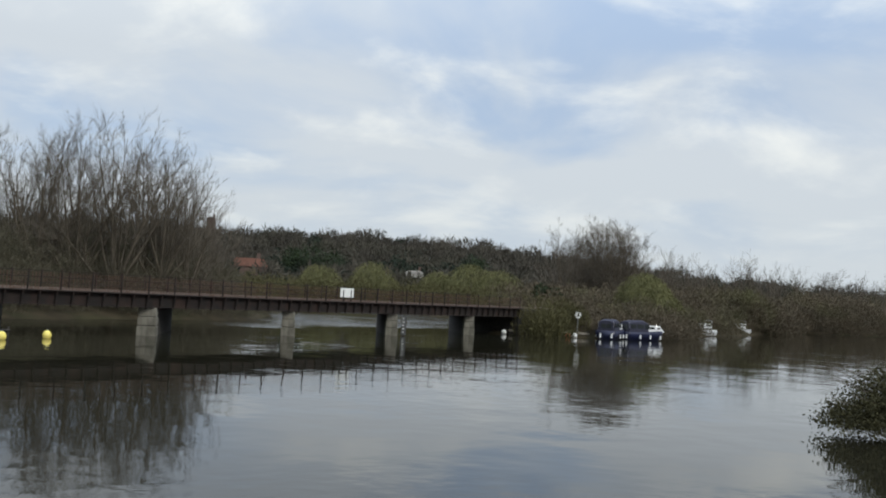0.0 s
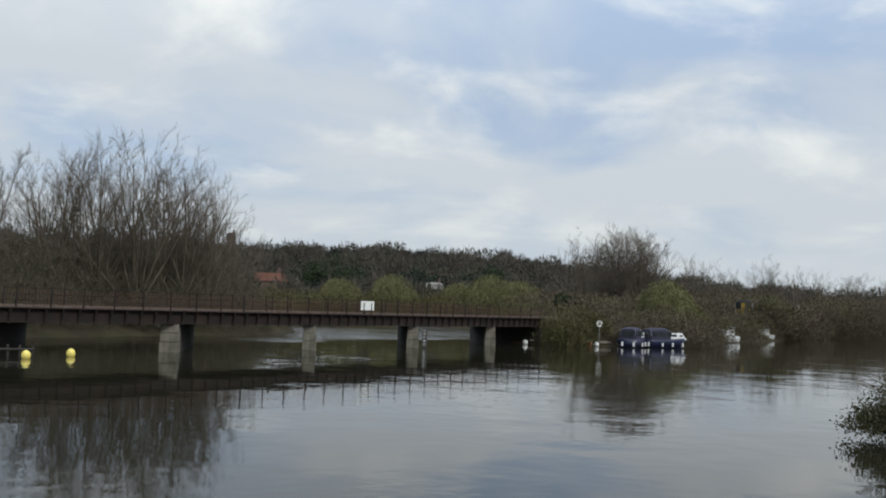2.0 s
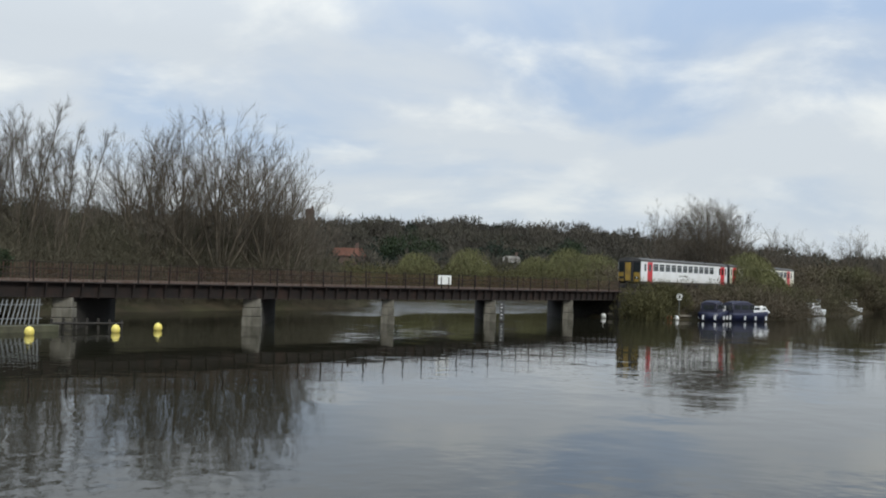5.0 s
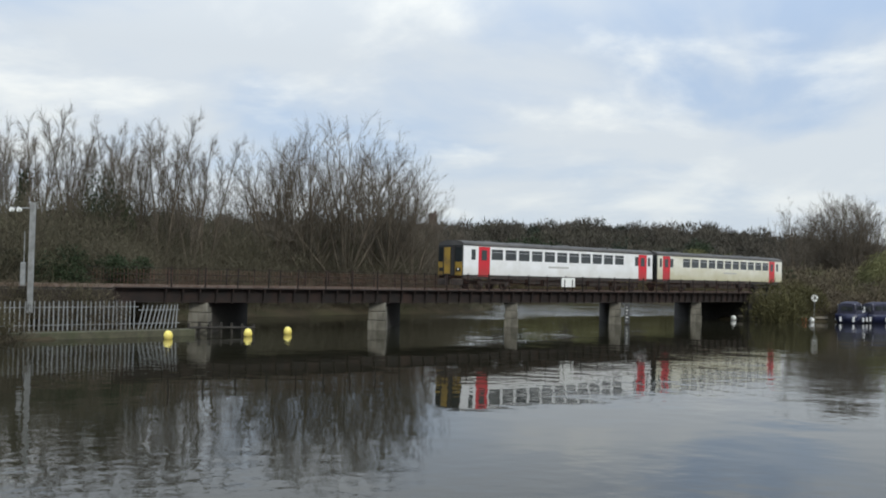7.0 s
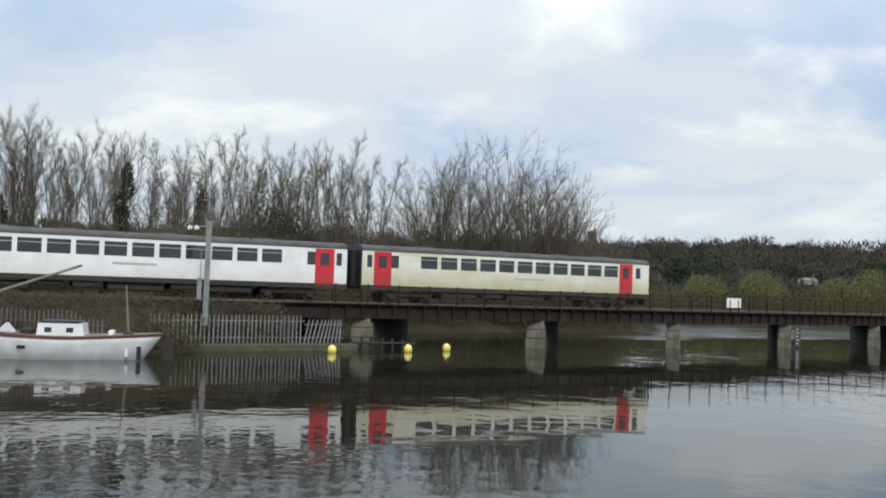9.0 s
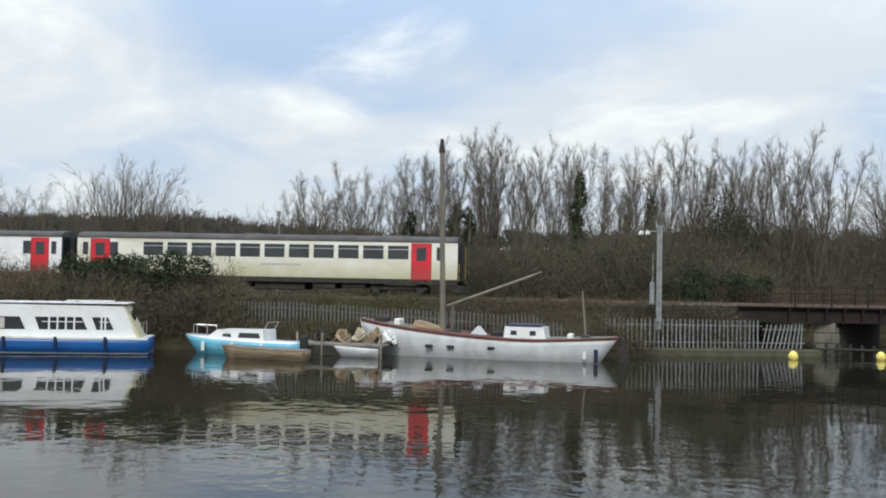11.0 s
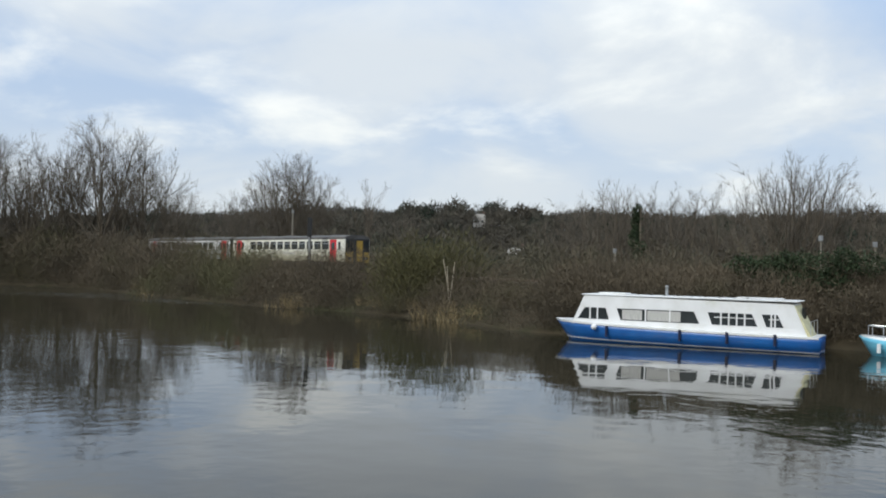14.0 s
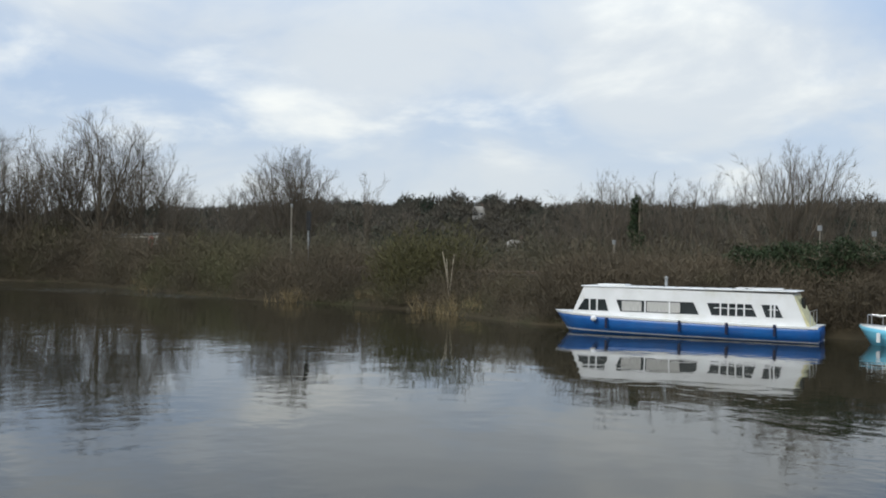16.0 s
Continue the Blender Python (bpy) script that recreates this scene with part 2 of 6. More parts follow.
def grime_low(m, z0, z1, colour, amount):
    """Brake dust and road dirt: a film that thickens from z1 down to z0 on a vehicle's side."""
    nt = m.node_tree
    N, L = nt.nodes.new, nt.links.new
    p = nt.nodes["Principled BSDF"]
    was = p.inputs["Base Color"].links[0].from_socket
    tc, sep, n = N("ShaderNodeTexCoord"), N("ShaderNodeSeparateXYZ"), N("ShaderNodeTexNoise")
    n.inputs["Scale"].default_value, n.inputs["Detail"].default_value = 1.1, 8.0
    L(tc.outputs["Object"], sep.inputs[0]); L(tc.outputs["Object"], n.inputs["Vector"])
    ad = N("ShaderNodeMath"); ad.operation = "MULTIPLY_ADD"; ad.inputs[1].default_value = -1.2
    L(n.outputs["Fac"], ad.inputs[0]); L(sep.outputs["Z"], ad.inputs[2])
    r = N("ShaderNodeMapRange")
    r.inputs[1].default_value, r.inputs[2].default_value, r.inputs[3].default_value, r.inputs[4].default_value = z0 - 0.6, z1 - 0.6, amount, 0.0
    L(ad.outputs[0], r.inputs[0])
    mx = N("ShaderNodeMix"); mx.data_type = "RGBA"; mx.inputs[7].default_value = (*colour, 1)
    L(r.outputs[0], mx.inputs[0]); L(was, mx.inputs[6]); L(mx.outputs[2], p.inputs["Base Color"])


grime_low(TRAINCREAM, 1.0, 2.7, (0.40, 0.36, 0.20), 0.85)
grime_low(TRAINWHITE, 1.0, 1.9, (0.5, 0.47, 0.4), 0.5)
grime_low(TRAINRED, 1.0, 2.2, (0.22, 0.06, 0.045), 0.6)


def water_material():
    m = bpy.data.materials.new("river_water")
    m.use_nodes = True
    nt = m.node_tree
    N, L = nt.nodes.new, nt.links.new
    p = nt.nodes["Principled BSDF"]
    p.inputs["Base Color"].default_value = (0.017, 0.016, 0.010, 1)
    p.inputs["Roughness"].default_value, p.inputs["IOR"].default_value = 0.03, 1.33
    p.inputs["Specular IOR Level"].default_value = 0.38
    tc = N("ShaderNodeTexCoord")

    def wave(scale, detail, sx, sy, rz):
        mp = N("ShaderNodeMapping"); mp.inputs["Scale"].default_value = (sx, sy, 1); mp.inputs["Rotation"].default_value = (0, 0, radians(rz))
        n = N("ShaderNodeTexNoise"); n.inputs["Scale"].default_value, n.inputs["Detail"].default_value = scale, detail
        L(tc.outputs["Object"], mp.inputs[0]); L(mp.outputs[0], n.inputs["Vector"])
        return n.outputs["Fac"]

    swell, ripple, patch = wave(0.28, 2.0, 1, 1, 20), wave(1.6, 2.0, 1, 1, -35), wave(0.045, 3.0, 1, 1.6, 30)
    pr = N("ShaderNodeMapRange"); pr.inputs[1].default_value, pr.inputs[2].default_value = 0.42, 0.62
    pr.inputs[3].default_value, pr.inputs[4].default_value = 0.25, 1.3
    L(patch, pr.inputs[0])
    # past the bridge the wind ruffles the water
    dt = N("ShaderNodeVectorMath"); dt.operation = "DOT_PRODUCT"; dt.inputs[1].default_value = (-0.833, 0.553, 0)
    L(tc.outputs["Object"], dt.inputs[0])
    rf = N("ShaderNodeMapRange"); rf.inputs[1].default_value, rf.inputs[2].default_value = 58.0, 64.0
    rf.inputs[3].default_value, rf.inputs[4].default_value = 0.0, 1.0
    L(dt.outputs["Value"], rf.inputs[0])
    pm = N("ShaderNodeMath"); pm.operation = "MULTIPLY"; L(rf.outputs[0], pm.inputs[0]); L(pr.outputs[0], pm.inputs[1])
    pa = N("ShaderNodeMath"); pa.operation = "MULTIPLY_ADD"; pa.inputs[1].default_value = 22.0
    L(pm.outputs[0], pa.inputs[0]); L(pr.outputs[0], pa.inputs[2])
    b1 = N("ShaderNodeBump"); b1.inputs["Strength"].default_value, b1.inputs["Distance"].default_value = 1.0, WAVES[0]
    L(swell, b1.inputs["Height"])
    mu = N("ShaderNodeMath"); mu.operation = "MULTIPLY"; L(ripple, mu.inputs[0]); L(pa.outputs[0], mu.inputs[1])
    b2 = N("ShaderNodeBump"); b2.inputs["Strength"].default_value, b2.inputs["Distance"].default_value = 1.0, WAVES[1]
    L(mu.outputs[0], b2.inputs["Height"]); L(b1.outputs[0], b2.inputs["Normal"]); L(b2.outputs[0], p.inputs["Normal"])
    return m


WAVES = (0.026, 0.0095)
WATER = water_material()


# ---- mesh helpers ----
def group(name, at=(0, 0, 0), rz=0.0):
    e = new(name)
    e.empty_display_size = 0.3
    e.matrix_basis = pose(*at, 0, 0, rz)
    return e


def part(name, bm, material, parent=None, label="", smooth=False):
    """Link a bmesh as one mesh object, under a thing or a part."""
    me = bpy.data.meshes.new(name)
    bmesh.ops.recalc_face_normals(bm, faces=bm.faces)
    bm.to_mesh(me)
    bm.free()
    me.materials.append(material)
    if smooth:
        me.polygons.foreach_set("use_smooth", [True] * len(me.polygons))
    ob = new(name, me)
    ob.parent = parent
    return tagged(ob, label) if label else ob


def shared(name, mesh, parent, m, label=""):
    ob = new(name, mesh)
    ob.parent = parent
    ob.matrix_basis = m
    return tagged(ob, label) if label else ob


def box(bm, x0, x1, y0, y1, z0, z1, bevel=0.0, m=None):
    r = bmesh.ops.create_cube(bm, size=1.0)
    vs = r["verts"]
    for v in vs:
        v.co = Vector((x0 + (v.co.x + 0.5) * (x1 - x0), y0 + (v.co.y + 0.5) * (y1 - y0), z0 + (v.co.z + 0.5) * (z1 - z0)))
    if m is not None:
        bmesh.ops.transform(bm, matrix=m, verts=vs)
    if bevel:
        bmesh.ops.bevel(bm, geom=list({e for v in vs for e in v.link_edges}), offset=bevel, segments=1, affect="EDGES")
    return bm


def tube(bm, a, b, r0, r1=None, n=8, cap=True):
    a, b = Vector(a), Vector(b)
    r1 = r0 if r1 is None else r1
    d = b - a
    m = Matrix.Translation((a + b) / 2) @ d.to_track_quat("Z", "Y").to_matrix().to_4x4()
    bmesh.ops.create_cone(bm, cap_ends=cap, segments=n, radius1=r0, radius2=r1, depth=d.length, matrix=m)
    return bm


def ball(bm, c, r, sz=1.0, seg=14):
    bmesh.ops.create_uvsphere(bm, u_segments=seg, v_segments=max(6, seg * 2 // 3), radius=r, matrix=Matrix.Translation(c) @ Matrix.Diagonal((1, 1, sz, 1)))
    return bm


def prism(bm, outline, y0, y1):
    """A polygon in x and z, pushed from y0 to y1."""
    a = [bm.verts.new((x, y0, z)) for x, z in outline]
    b = [bm.verts.new((x, y1, z)) for x, z in outline]
    n = len(a)
    bm.faces.new(a)
    bm.faces.new(b[::-1])
    for i in range(n):
        bm.faces.new((a[i], b[i], b[(i + 1) % n], a[(i + 1) % n]))
    return bm


def array_mesh(name, co, faces, material):
    """A mesh from arrays: co (n, 3), faces (m, k)."""
    me = bpy.data.meshes.new(name)
    co, faces = np.asarray(co, np.float32), np.asarray(faces, np.int32)
    k = faces.shape[1]
    me.vertices.add(len(co)); me.vertices.foreach_set("co", co.ravel())
    me.loops.add(faces.size); me.loops.foreach_set("vertex_index", faces.ravel())
    me.polygons.add(len(faces)); me.polygons.foreach_set("loop_start", np.arange(len(faces), dtype=np.int32) * k)
    me.polygons.foreach_set("loop_total", np.full(len(faces), k, np.int32))
    me.update(calc_edges=True)
    me.materials.append(material)
    return me


def unit(v):
    return v / np.maximum(np.linalg.norm(v, axis=-1, keepdims=True), 1e-9)


def slivers(base, way, length, width, rng):
    """Thin tapered triangles from base along way: twigs, reeds and shoots."""
    side = unit(np.cross(way, rng.normal(size=way.shape)))
    w = (width / 2)[:, None] * side
    co = np.stack([base - w, base + w, base + way * length[:, None]], 1).reshape(-1, 3)
    return co, np.arange(len(co)).reshape(-1, 3)


def leaves(centre, size, rng):
    """Small diamond leaves or leaf sprays at any tilt."""
    u = unit(rng.normal(size=centre.shape)); v = unit(np.cross(u, rng.normal(size=centre.shape)))
    s = size[:, None]
    co = np.stack([centre - u * s, centre + v * s * 0.45, centre + u * s, centre - v * s * 0.45], 1).reshape(-1, 3)
    return co, np.arange(len(co)).reshape(-1, 4)


def limb_mesh(name, limbs, material, sides):
    P, Q = np.array([l[0] for l in limbs]), np.array([l[1] for l in limbs])
    r0, r1 = np.array([l[2] for l in limbs]), np.array([l[3] for l in limbs])
    d = unit(Q - P)
    u = unit(np.cross(d, np.array([0.31, 0.87, 0.37]))); v = np.cross(d, u)
    ring = []
    for base, r in ((P, r0), (Q, r1)):
        for k in range(sides):
            a = 2 * math.pi * k / sides
            ring.append(base + (u * math.cos(a) + v * math.sin(a)) * r[:, None])
    co = np.stack(ring, 1).reshape(-1, 3)
    i = np.arange(len(limbs))[:, None] * 2 * sides
    f = np.concatenate([np.stack([i[:, 0] + k, i[:, 0] + (k + 1) % sides, i[:, 0] + sides + (k + 1) % sides, i[:, 0] + sides + k], 1) for k in range(sides)])
    return array_mesh(name, co, f, material)


# ---- the plan: track, river, ground ----
def track(s):
    """The railway's centre line at s metres: x, y and heading (clockwise from +y). Straight, then a gentle curve."""
    x, y, h = 12.107, 109.901, 3.728678
    if s < -75.0:
        b, k, a0 = -75.0 - s, 0.0066, 3.728678 - math.pi
        x, y, a1 = x - math.sin(h) * 75.0, y - math.cos(h) * 75.0, a0 - k * min(b, 90.0)
        x, y = x + (math.cos(a1) - math.cos(a0)) / k, y + (math.sin(a0) - math.sin(a1)) / k
        rest = max(0.0, b - 90.0)
        return x + math.sin(a1) * rest, y + math.cos(a1) * rest, a1 + math.pi
    for start, end, k in ((-900.0, 26.9, 0.0), (26.9, 153.05, 0.003019), (153.05, 900.0, -0.00064)):
        a = max(start, 0.0)
        ln = min(s, end) - a
        if k == 0.0:
            x, y = x + math.sin(h) * ln, y + math.cos(h) * ln
        elif ln > 0:
            h2 = h + k * ln
            x, y, h = x + (math.cos(h) - math.cos(h2)) / k, y + (math.sin(h2) - math.sin(h)) / k, h2
        if s <= end:
            break
    return x, y, h


def beside(s, off, z=0.0):
    """A point off metres to the river's near side of the track."""
    x, y, h = track(s)
    return Vector((x - math.cos(h) * off, y + math.sin(h) * off, z))


RAIL_Z, GIRDER_TOP, GIRDER_LOW = 2.75, 2.62, 1.86
BRIDGE = (10.5, 74.0)
SHORE = np.array([(-135, -90), (-60, -32), (-10, -5.5), (-1, 2.2), (5, 5), (13, 22), (21, 40), (34, 66), (70, 130), (120, 195),
                  (112, 212), (68, 190), (48, 152), (37, 133), (25.5, 109), (17, 103), (10, 100.6), (5.4, 101.4), (6, 122), (4, 150), (-8, 166), (-25, 160), (-27, 140), (-20, 116), (-19, 98), (-27, 85),
                  (-34, 72), (-34.5, 62), (-27.6, 52.4), (-31.6, 42), (-35, 34.8), (-40.3, 30), (-47, 23.5), (-50.2, 15.5), (-55, 8.6), (-67, 3.3), (-73, -1.2),
                  (-78, -8), (-94, -20), (-119, -36), (-128, -52), (-190, -100)], float)


def shore_distance(p):
    """Metres from the river's edge, above 0 on land, below 0 on the water."""
    a, b = SHORE, np.roll(SHORE, -1, 0)
    best, inside = np.full(len(p), 1e9), np.zeros(len(p), bool)
    for (ax, ay), (bx, by) in zip(a, b):
        d = np.array([bx - ax, by - ay])
        t = np.clip(((p - (ax, ay)) @ d) / (d @ d), 0, 1)
        best = np.minimum(best, np.hypot(*(p - ((ax, ay) + t[:, None] * d)).T))
        if ay != by:
            cross = ((ay > p[:, 1]) != (by > p[:, 1])) & (p[:, 0] < (bx - ax) * (p[:, 1] - ay) / (by - ay) + ax)
            inside ^= cross
    return np.where(inside, -best, best)


TRACK_S = np.arange(-400, 420, 3.0)
TRACK_XY = np.array([track(s)[:2] for s in TRACK_S])


def track_distance(p):
    d = np.full(len(p), 1e9)
    s_at = np.zeros(len(p))
    for s, q in zip(TRACK_S, TRACK_XY):
        e = np.hypot(p[:, 0] - q[0], p[:, 1] - q[1])
        s_at = np.where(e < d, s, s_at)
        d = np.minimum(d, e)
    return d, s_at


def bumps(p, scale, seed=0.0):
    """Cheap smooth unevenness, about -1 to 1."""
    x, y = p[:, 0] / scale + seed, p[:, 1] / scale - seed
    return (np.sin(x + 1.3 * np.sin(0.7 * y)) + np.sin(1.7 * y + 1.1 * np.sin(0.9 * x + 2)) + np.sin(0.6 * x - 1.1 * y)) / 3


def ground_z(p):
    p = np.asarray(p, float)
    d = shore_distance(p)
    r, az = np.hypot(p[:, 0], p[:, 1]), np.degrees(np.arctan2(p[:, 0], p[:, 1]))
    z = np.interp(d, [-6, 0, 0.8, 2.5, 12, 60], [-1.5, 0, 0.42, 0.75, 1.0, 1.3])
    z = z + np.where(d > 1, 0.12 * bumps(p, 2.1), 0)
    td, s_at = track_distance(p)
    bank = np.clip(2.32 - np.maximum(0, td - 4.2) * 0.55, -2, 2.32)
    on_land = ((s_at > BRIDGE[1] - 1) | (s_at < BRIDGE[0] + 1)) & (d > -0.5)
    z = np.where(on_land, np.maximum(z, np.minimum(bank, 0.3 + 1.6 * np.maximum(d, 0))), z)
    z = np.where(r < 14, np.maximum(z, np.interp(d, [0, 1.2], [0, 1.9]) * np.exp(-(r / 9) ** 2)), z)
    # level ground behind the quay
    z = np.where((az > -40) & (az < -27) & (d > 0) & (d < 3.0) & (r < 62) & (r > 48), np.minimum(z, 0.33), z)
    # wooded hills far off
    ridge = np.interp(az, [-180, -120, -100, -86, -70, -45, -30, -14, -4, 2, 8, 20, 60, 180], [8, 10, 18, 26, 25, 22, 22, 20.5, 23.5, 21, 16, 6, 6, 8])
    rise = np.clip((r - 240) / 330, 0, 1)
    return z + ridge * rise * rise * (3 - 2 * rise) * (1 + 0.12 * bumps(p, 60.0))


def build_ground():
    az = np.radians(np.concatenate([np.arange(-118, 32, 0.75), np.arange(32, 242, 6.0)]))
    r = np.concatenate([[0.0], 1.2 * 1.026 ** np.arange(0, 305)])
    A, R = np.meshgrid(az, r, indexing="ij")
    p = np.stack([R * np.sin(A), R * np.cos(A)], -1).reshape(-1, 2)
    z = ground_z(p)
    n, k = len(az), len(r)
    i, j = np.meshgrid(np.arange(n), np.arange(k - 1), indexing="ij")
    a, b = i * k + j, ((i + 1) % n) * k + j
    f = np.stack([a, b, b + 1, a + 1], -1).reshape(-1, 4)
    ob = new("ground", array_mesh("ground", np.column_stack([p, z]), f, GROUND))
    ob.data.polygons.foreach_set("use_smooth", [True] * len(ob.data.polygons))
    tagged(ob, "brown muddy river banks with rough winter grass", "ground", kind="structure")


def build_water():
    co = [(-400, -300, 0), (400, -300, 0), (400, 400, 0), (-400, 400, 0)]
    ob = new("water", array_mesh("water", co, [(0, 1, 2, 3)], WATER))
    tagged(ob, "calm dark river water with faint ripples", "river", kind="structure")


build_ground()
build_water()


# ---- railway bridge ----
def along(s, off, z, rz=0.0):
    """A pose beside the track with +x along the direction of travel."""
    x, y, h = track(s)
    v = beside(s, off, z)
    return Matrix.Translation(v) @ pose(0, 0, 0, 0, 0, 90 - math.degrees(h) + rz)


def ribbon(bm, s0, s1, off0, off1, z0, z1, step=3.0):
    """A bar of square section that follows the track."""
    n = max(1, round((s1 - s0) / step))
    rings = []
    for i in range(n + 1):
        s = s0 + (s1 - s0) * i / n
        rings.append([bm.verts.new(beside(s, o, z)) for o, z in ((off0, z0), (off1, z0), (off1, z1), (off0, z1))])
    for a, b in zip(rings, rings[1:]):
        for k in range(4):
            bm.faces.new((a[k], a[(k + 1) % 4], b[(k + 1) % 4], b[k]))
    bm.faces.new(rings[0]); bm.faces.new(rings[-1][::-1])
    return bm


PIERS = (68.9, 56.4, 44.2, 32.0, 19.8)
NEAR, FAR = 2.4, -3.6  # the deck's edges, seen from the river


def build_bridge():
    b = tagged(group("railway_bridge"), "low rusty steel girder railway bridge on concrete piers", "bridge")
    g0 = part("near_girder", ribbon(bmesh.new(), *BRIDGE, NEAR - 0.06, NEAR, GIRDER_LOW, GIRDER_TOP), RUST, b, "rust-brown plate girder")
    bm = bmesh.new()
    ribbon(bm, *BRIDGE, NEAR - 0.2, NEAR + 0.34, GIRDER_TOP, GIRDER_TOP + 0.06)
    part("top_flange", bm, RUST, g0)
    part("bottom_flange", ribbon(bmesh.new(), *BRIDGE, NEAR - 0.2, NEAR + 0.14, GIRDER_LOW - 0.05, GIRDER_LOW), RUST, g0)
    g1 = part("far_girder", ribbon(bmesh.new(), *BRIDGE, FAR, FAR + 0.06, GIRDER_LOW, GIRDER_TOP), RUST, b)
    st = prism(bmesh.new(), [(0.0, GIRDER_TOP), (-0.3, GIRDER_TOP), (-0.3, GIRDER_TOP - 0.1), (-0.12, GIRDER_LOW - 0.12), (0.0, GIRDER_LOW - 0.12)], -0.04, 0.04)
    bmesh.ops.rotate(st, verts=st.verts, matrix=Matrix.Rotation(radians(90), 3, 'Z'))
    stiff = bpy.data.meshes.new("stiffener"); st.to_mesh(stiff); st.free(); stiff.materials.append(RUST)
    for i in range(60):
        s = BRIDGE[0] + 0.5 + i * 1.02
        if s < BRIDGE[1]:
            shared("stiffener", stiff, g0, along(s, NEAR + 0.001, 0, 180))
    part("deck", ribbon(bmesh.new(), *BRIDGE, FAR + 0.06, NEAR - 0.06, 2.2, 2.46), DECK, b, "dark ballasted deck")
    for o in (NEAR - 0.5, -1.2, FAR + 0.5):
        part("cross_beam", ribbon(bmesh.new(), *BRIDGE, o - 0.15, o + 0.15, GIRDER_LOW - 0.02, 2.2), RUST, b)
    # handrail
    pm = box(bmesh.new(), -0.035, 0.035, -0.035, 0.035, GIRDER_TOP + 0.05, 3.88)
    post = bpy.data.meshes.new("post"); pm.to_mesh(post); pm.free(); post.materials.append(RUST)
    for off in (NEAR + 0.05, FAR - 0.05):
        for i in range(31):
            s = BRIDGE[0] + 0.3 + i * 2.0
            lean = 0.8 * math.sin(i * 12.9898)
            shared("post", post, b, along(s, off, 0) @ pose(0, 0, 0, lean, 2 * lean, 0))
        for z in (3.05, 3.4, 3.78):
            part("handrail", ribbon(bmesh.new(), *BRIDGE, off - 0.014, off + 0.014, z - 0.014, z + 0.014), RUST, b)
        wires = []
        for i in range(300):
            p = beside(BRIDGE[0] + 0.2 + i * 0.21, off)
            wires.append((np.array([p.x, p.y, GIRDER_TOP + 0.05]), np.array([p.x, p.y, 3.7]), 0.013, 0.013))
        tagged(shared("wire_infill", limb_mesh("wire_infill", wires, RUSTRED, 3), b, Matrix.Identity(4)), "rusty red wire infill", kind="stuff")
    # piers: long concrete walls set with the stream, a pale nose and a dark cap
    for s in PIERS:
        at = beside(s, 2.0)
        w = 0.56 if s > 50 else 0.46
        # the wall behind takes a darker colour than the nose
        p = part("pier", box(bmesh.new(), -w, w, 0.5, 8.6, -1.6, GIRDER_LOW - 0.12, 0.05), TARRED, b, "dark pier wall")
        p.matrix_basis = Matrix.Translation(at) @ pose(0, 0, 0, 0, 0, 9)
        for z0, z1, g in ((-1.6, 0.62, 0.06), (0.64, 1.2, 0.03), (1.22, GIRDER_LOW - 0.05, 0.0)):
            part("nose_block", box(bmesh.new(), -w - g, w + g, -0.3 - g, 0.55, z0, z1, 0.04), CONCRETE, p, "stained concrete block")
        part("bearing_shelf", box(bmesh.new(), -w - 0.06, w + 0.06, 0.0, 8.7, GIRDER_LOW - 0.3, GIRDER_LOW - 0.06, 0.02), RUST, p)
    for s0, s1 in ((BRIDGE[0] - 4, BRIDGE[0] + 0.6), (BRIDGE[1] - 0.6, BRIDGE[1] + 4)):
        part("abutment", ribbon(bmesh.new(), s0, s1, FAR - 0.3, NEAR + 0.1, -1.5, GIRDER_LOW - 0.06), TARRED, b, "dark weathered abutment")


def build_track():
    t = tagged(new("railway_track", None), "railway line on dark ballast", "railway", kind="structure")
    for s0, s1 in ((-260, BRIDGE[0]), (BRIDGE[1], 330)):
        part("ballast", ribbon(bmesh.new(), s0, s1, -5.6, 2.2, 1.7, 2.5), DECK, t)
    for off in (0.72, -0.72, -2.6, -4.04):
        part("rail", ribbon(bmesh.new(), -260, 330, off - 0.035, off + 0.035, 2.6, RAIL_Z), RAILSTEEL, t)
    sm = box(bmesh.new(), -0.13, 0.13, -1.25, 1.25, 0, 0.13)
    sl = bpy.data.meshes.new("sleeper"); sm.to_mesh(sl); sm.free(); sl.materials.append(TARRED)
    for i in range(100):
        shared("sleeper", sl, t, along(8 + i * 0.72, 0, 2.48))


def build_sign():
    g = tagged(group("notice_board"), "white notice board fixed to the bridge handrail", "sign")
    g.matrix_basis = along(38.6, NEAR + 0.2, 3.0, 180)
    part("board", box(bmesh.new(), -0.78, 0.78, -0.02, 0.02, 0.02, 0.74, 0.01), BOARD, g)
    for i, w in enumerate((1.2, 0.9, 1.1, 0.7)):
        part("text_bar", box(bmesh.new(), -w / 2, w / 2, 0.021, 0.025, 0.52 - i * 0.14, 0.58 - i * 0.14), INK, g)
    for x in (-0.45, 0.45):
        part("bracket", box(bmesh.new(), x - 0.03, x + 0.03, -0.07, -0.02, -0.3, 0.6), RUST, g)


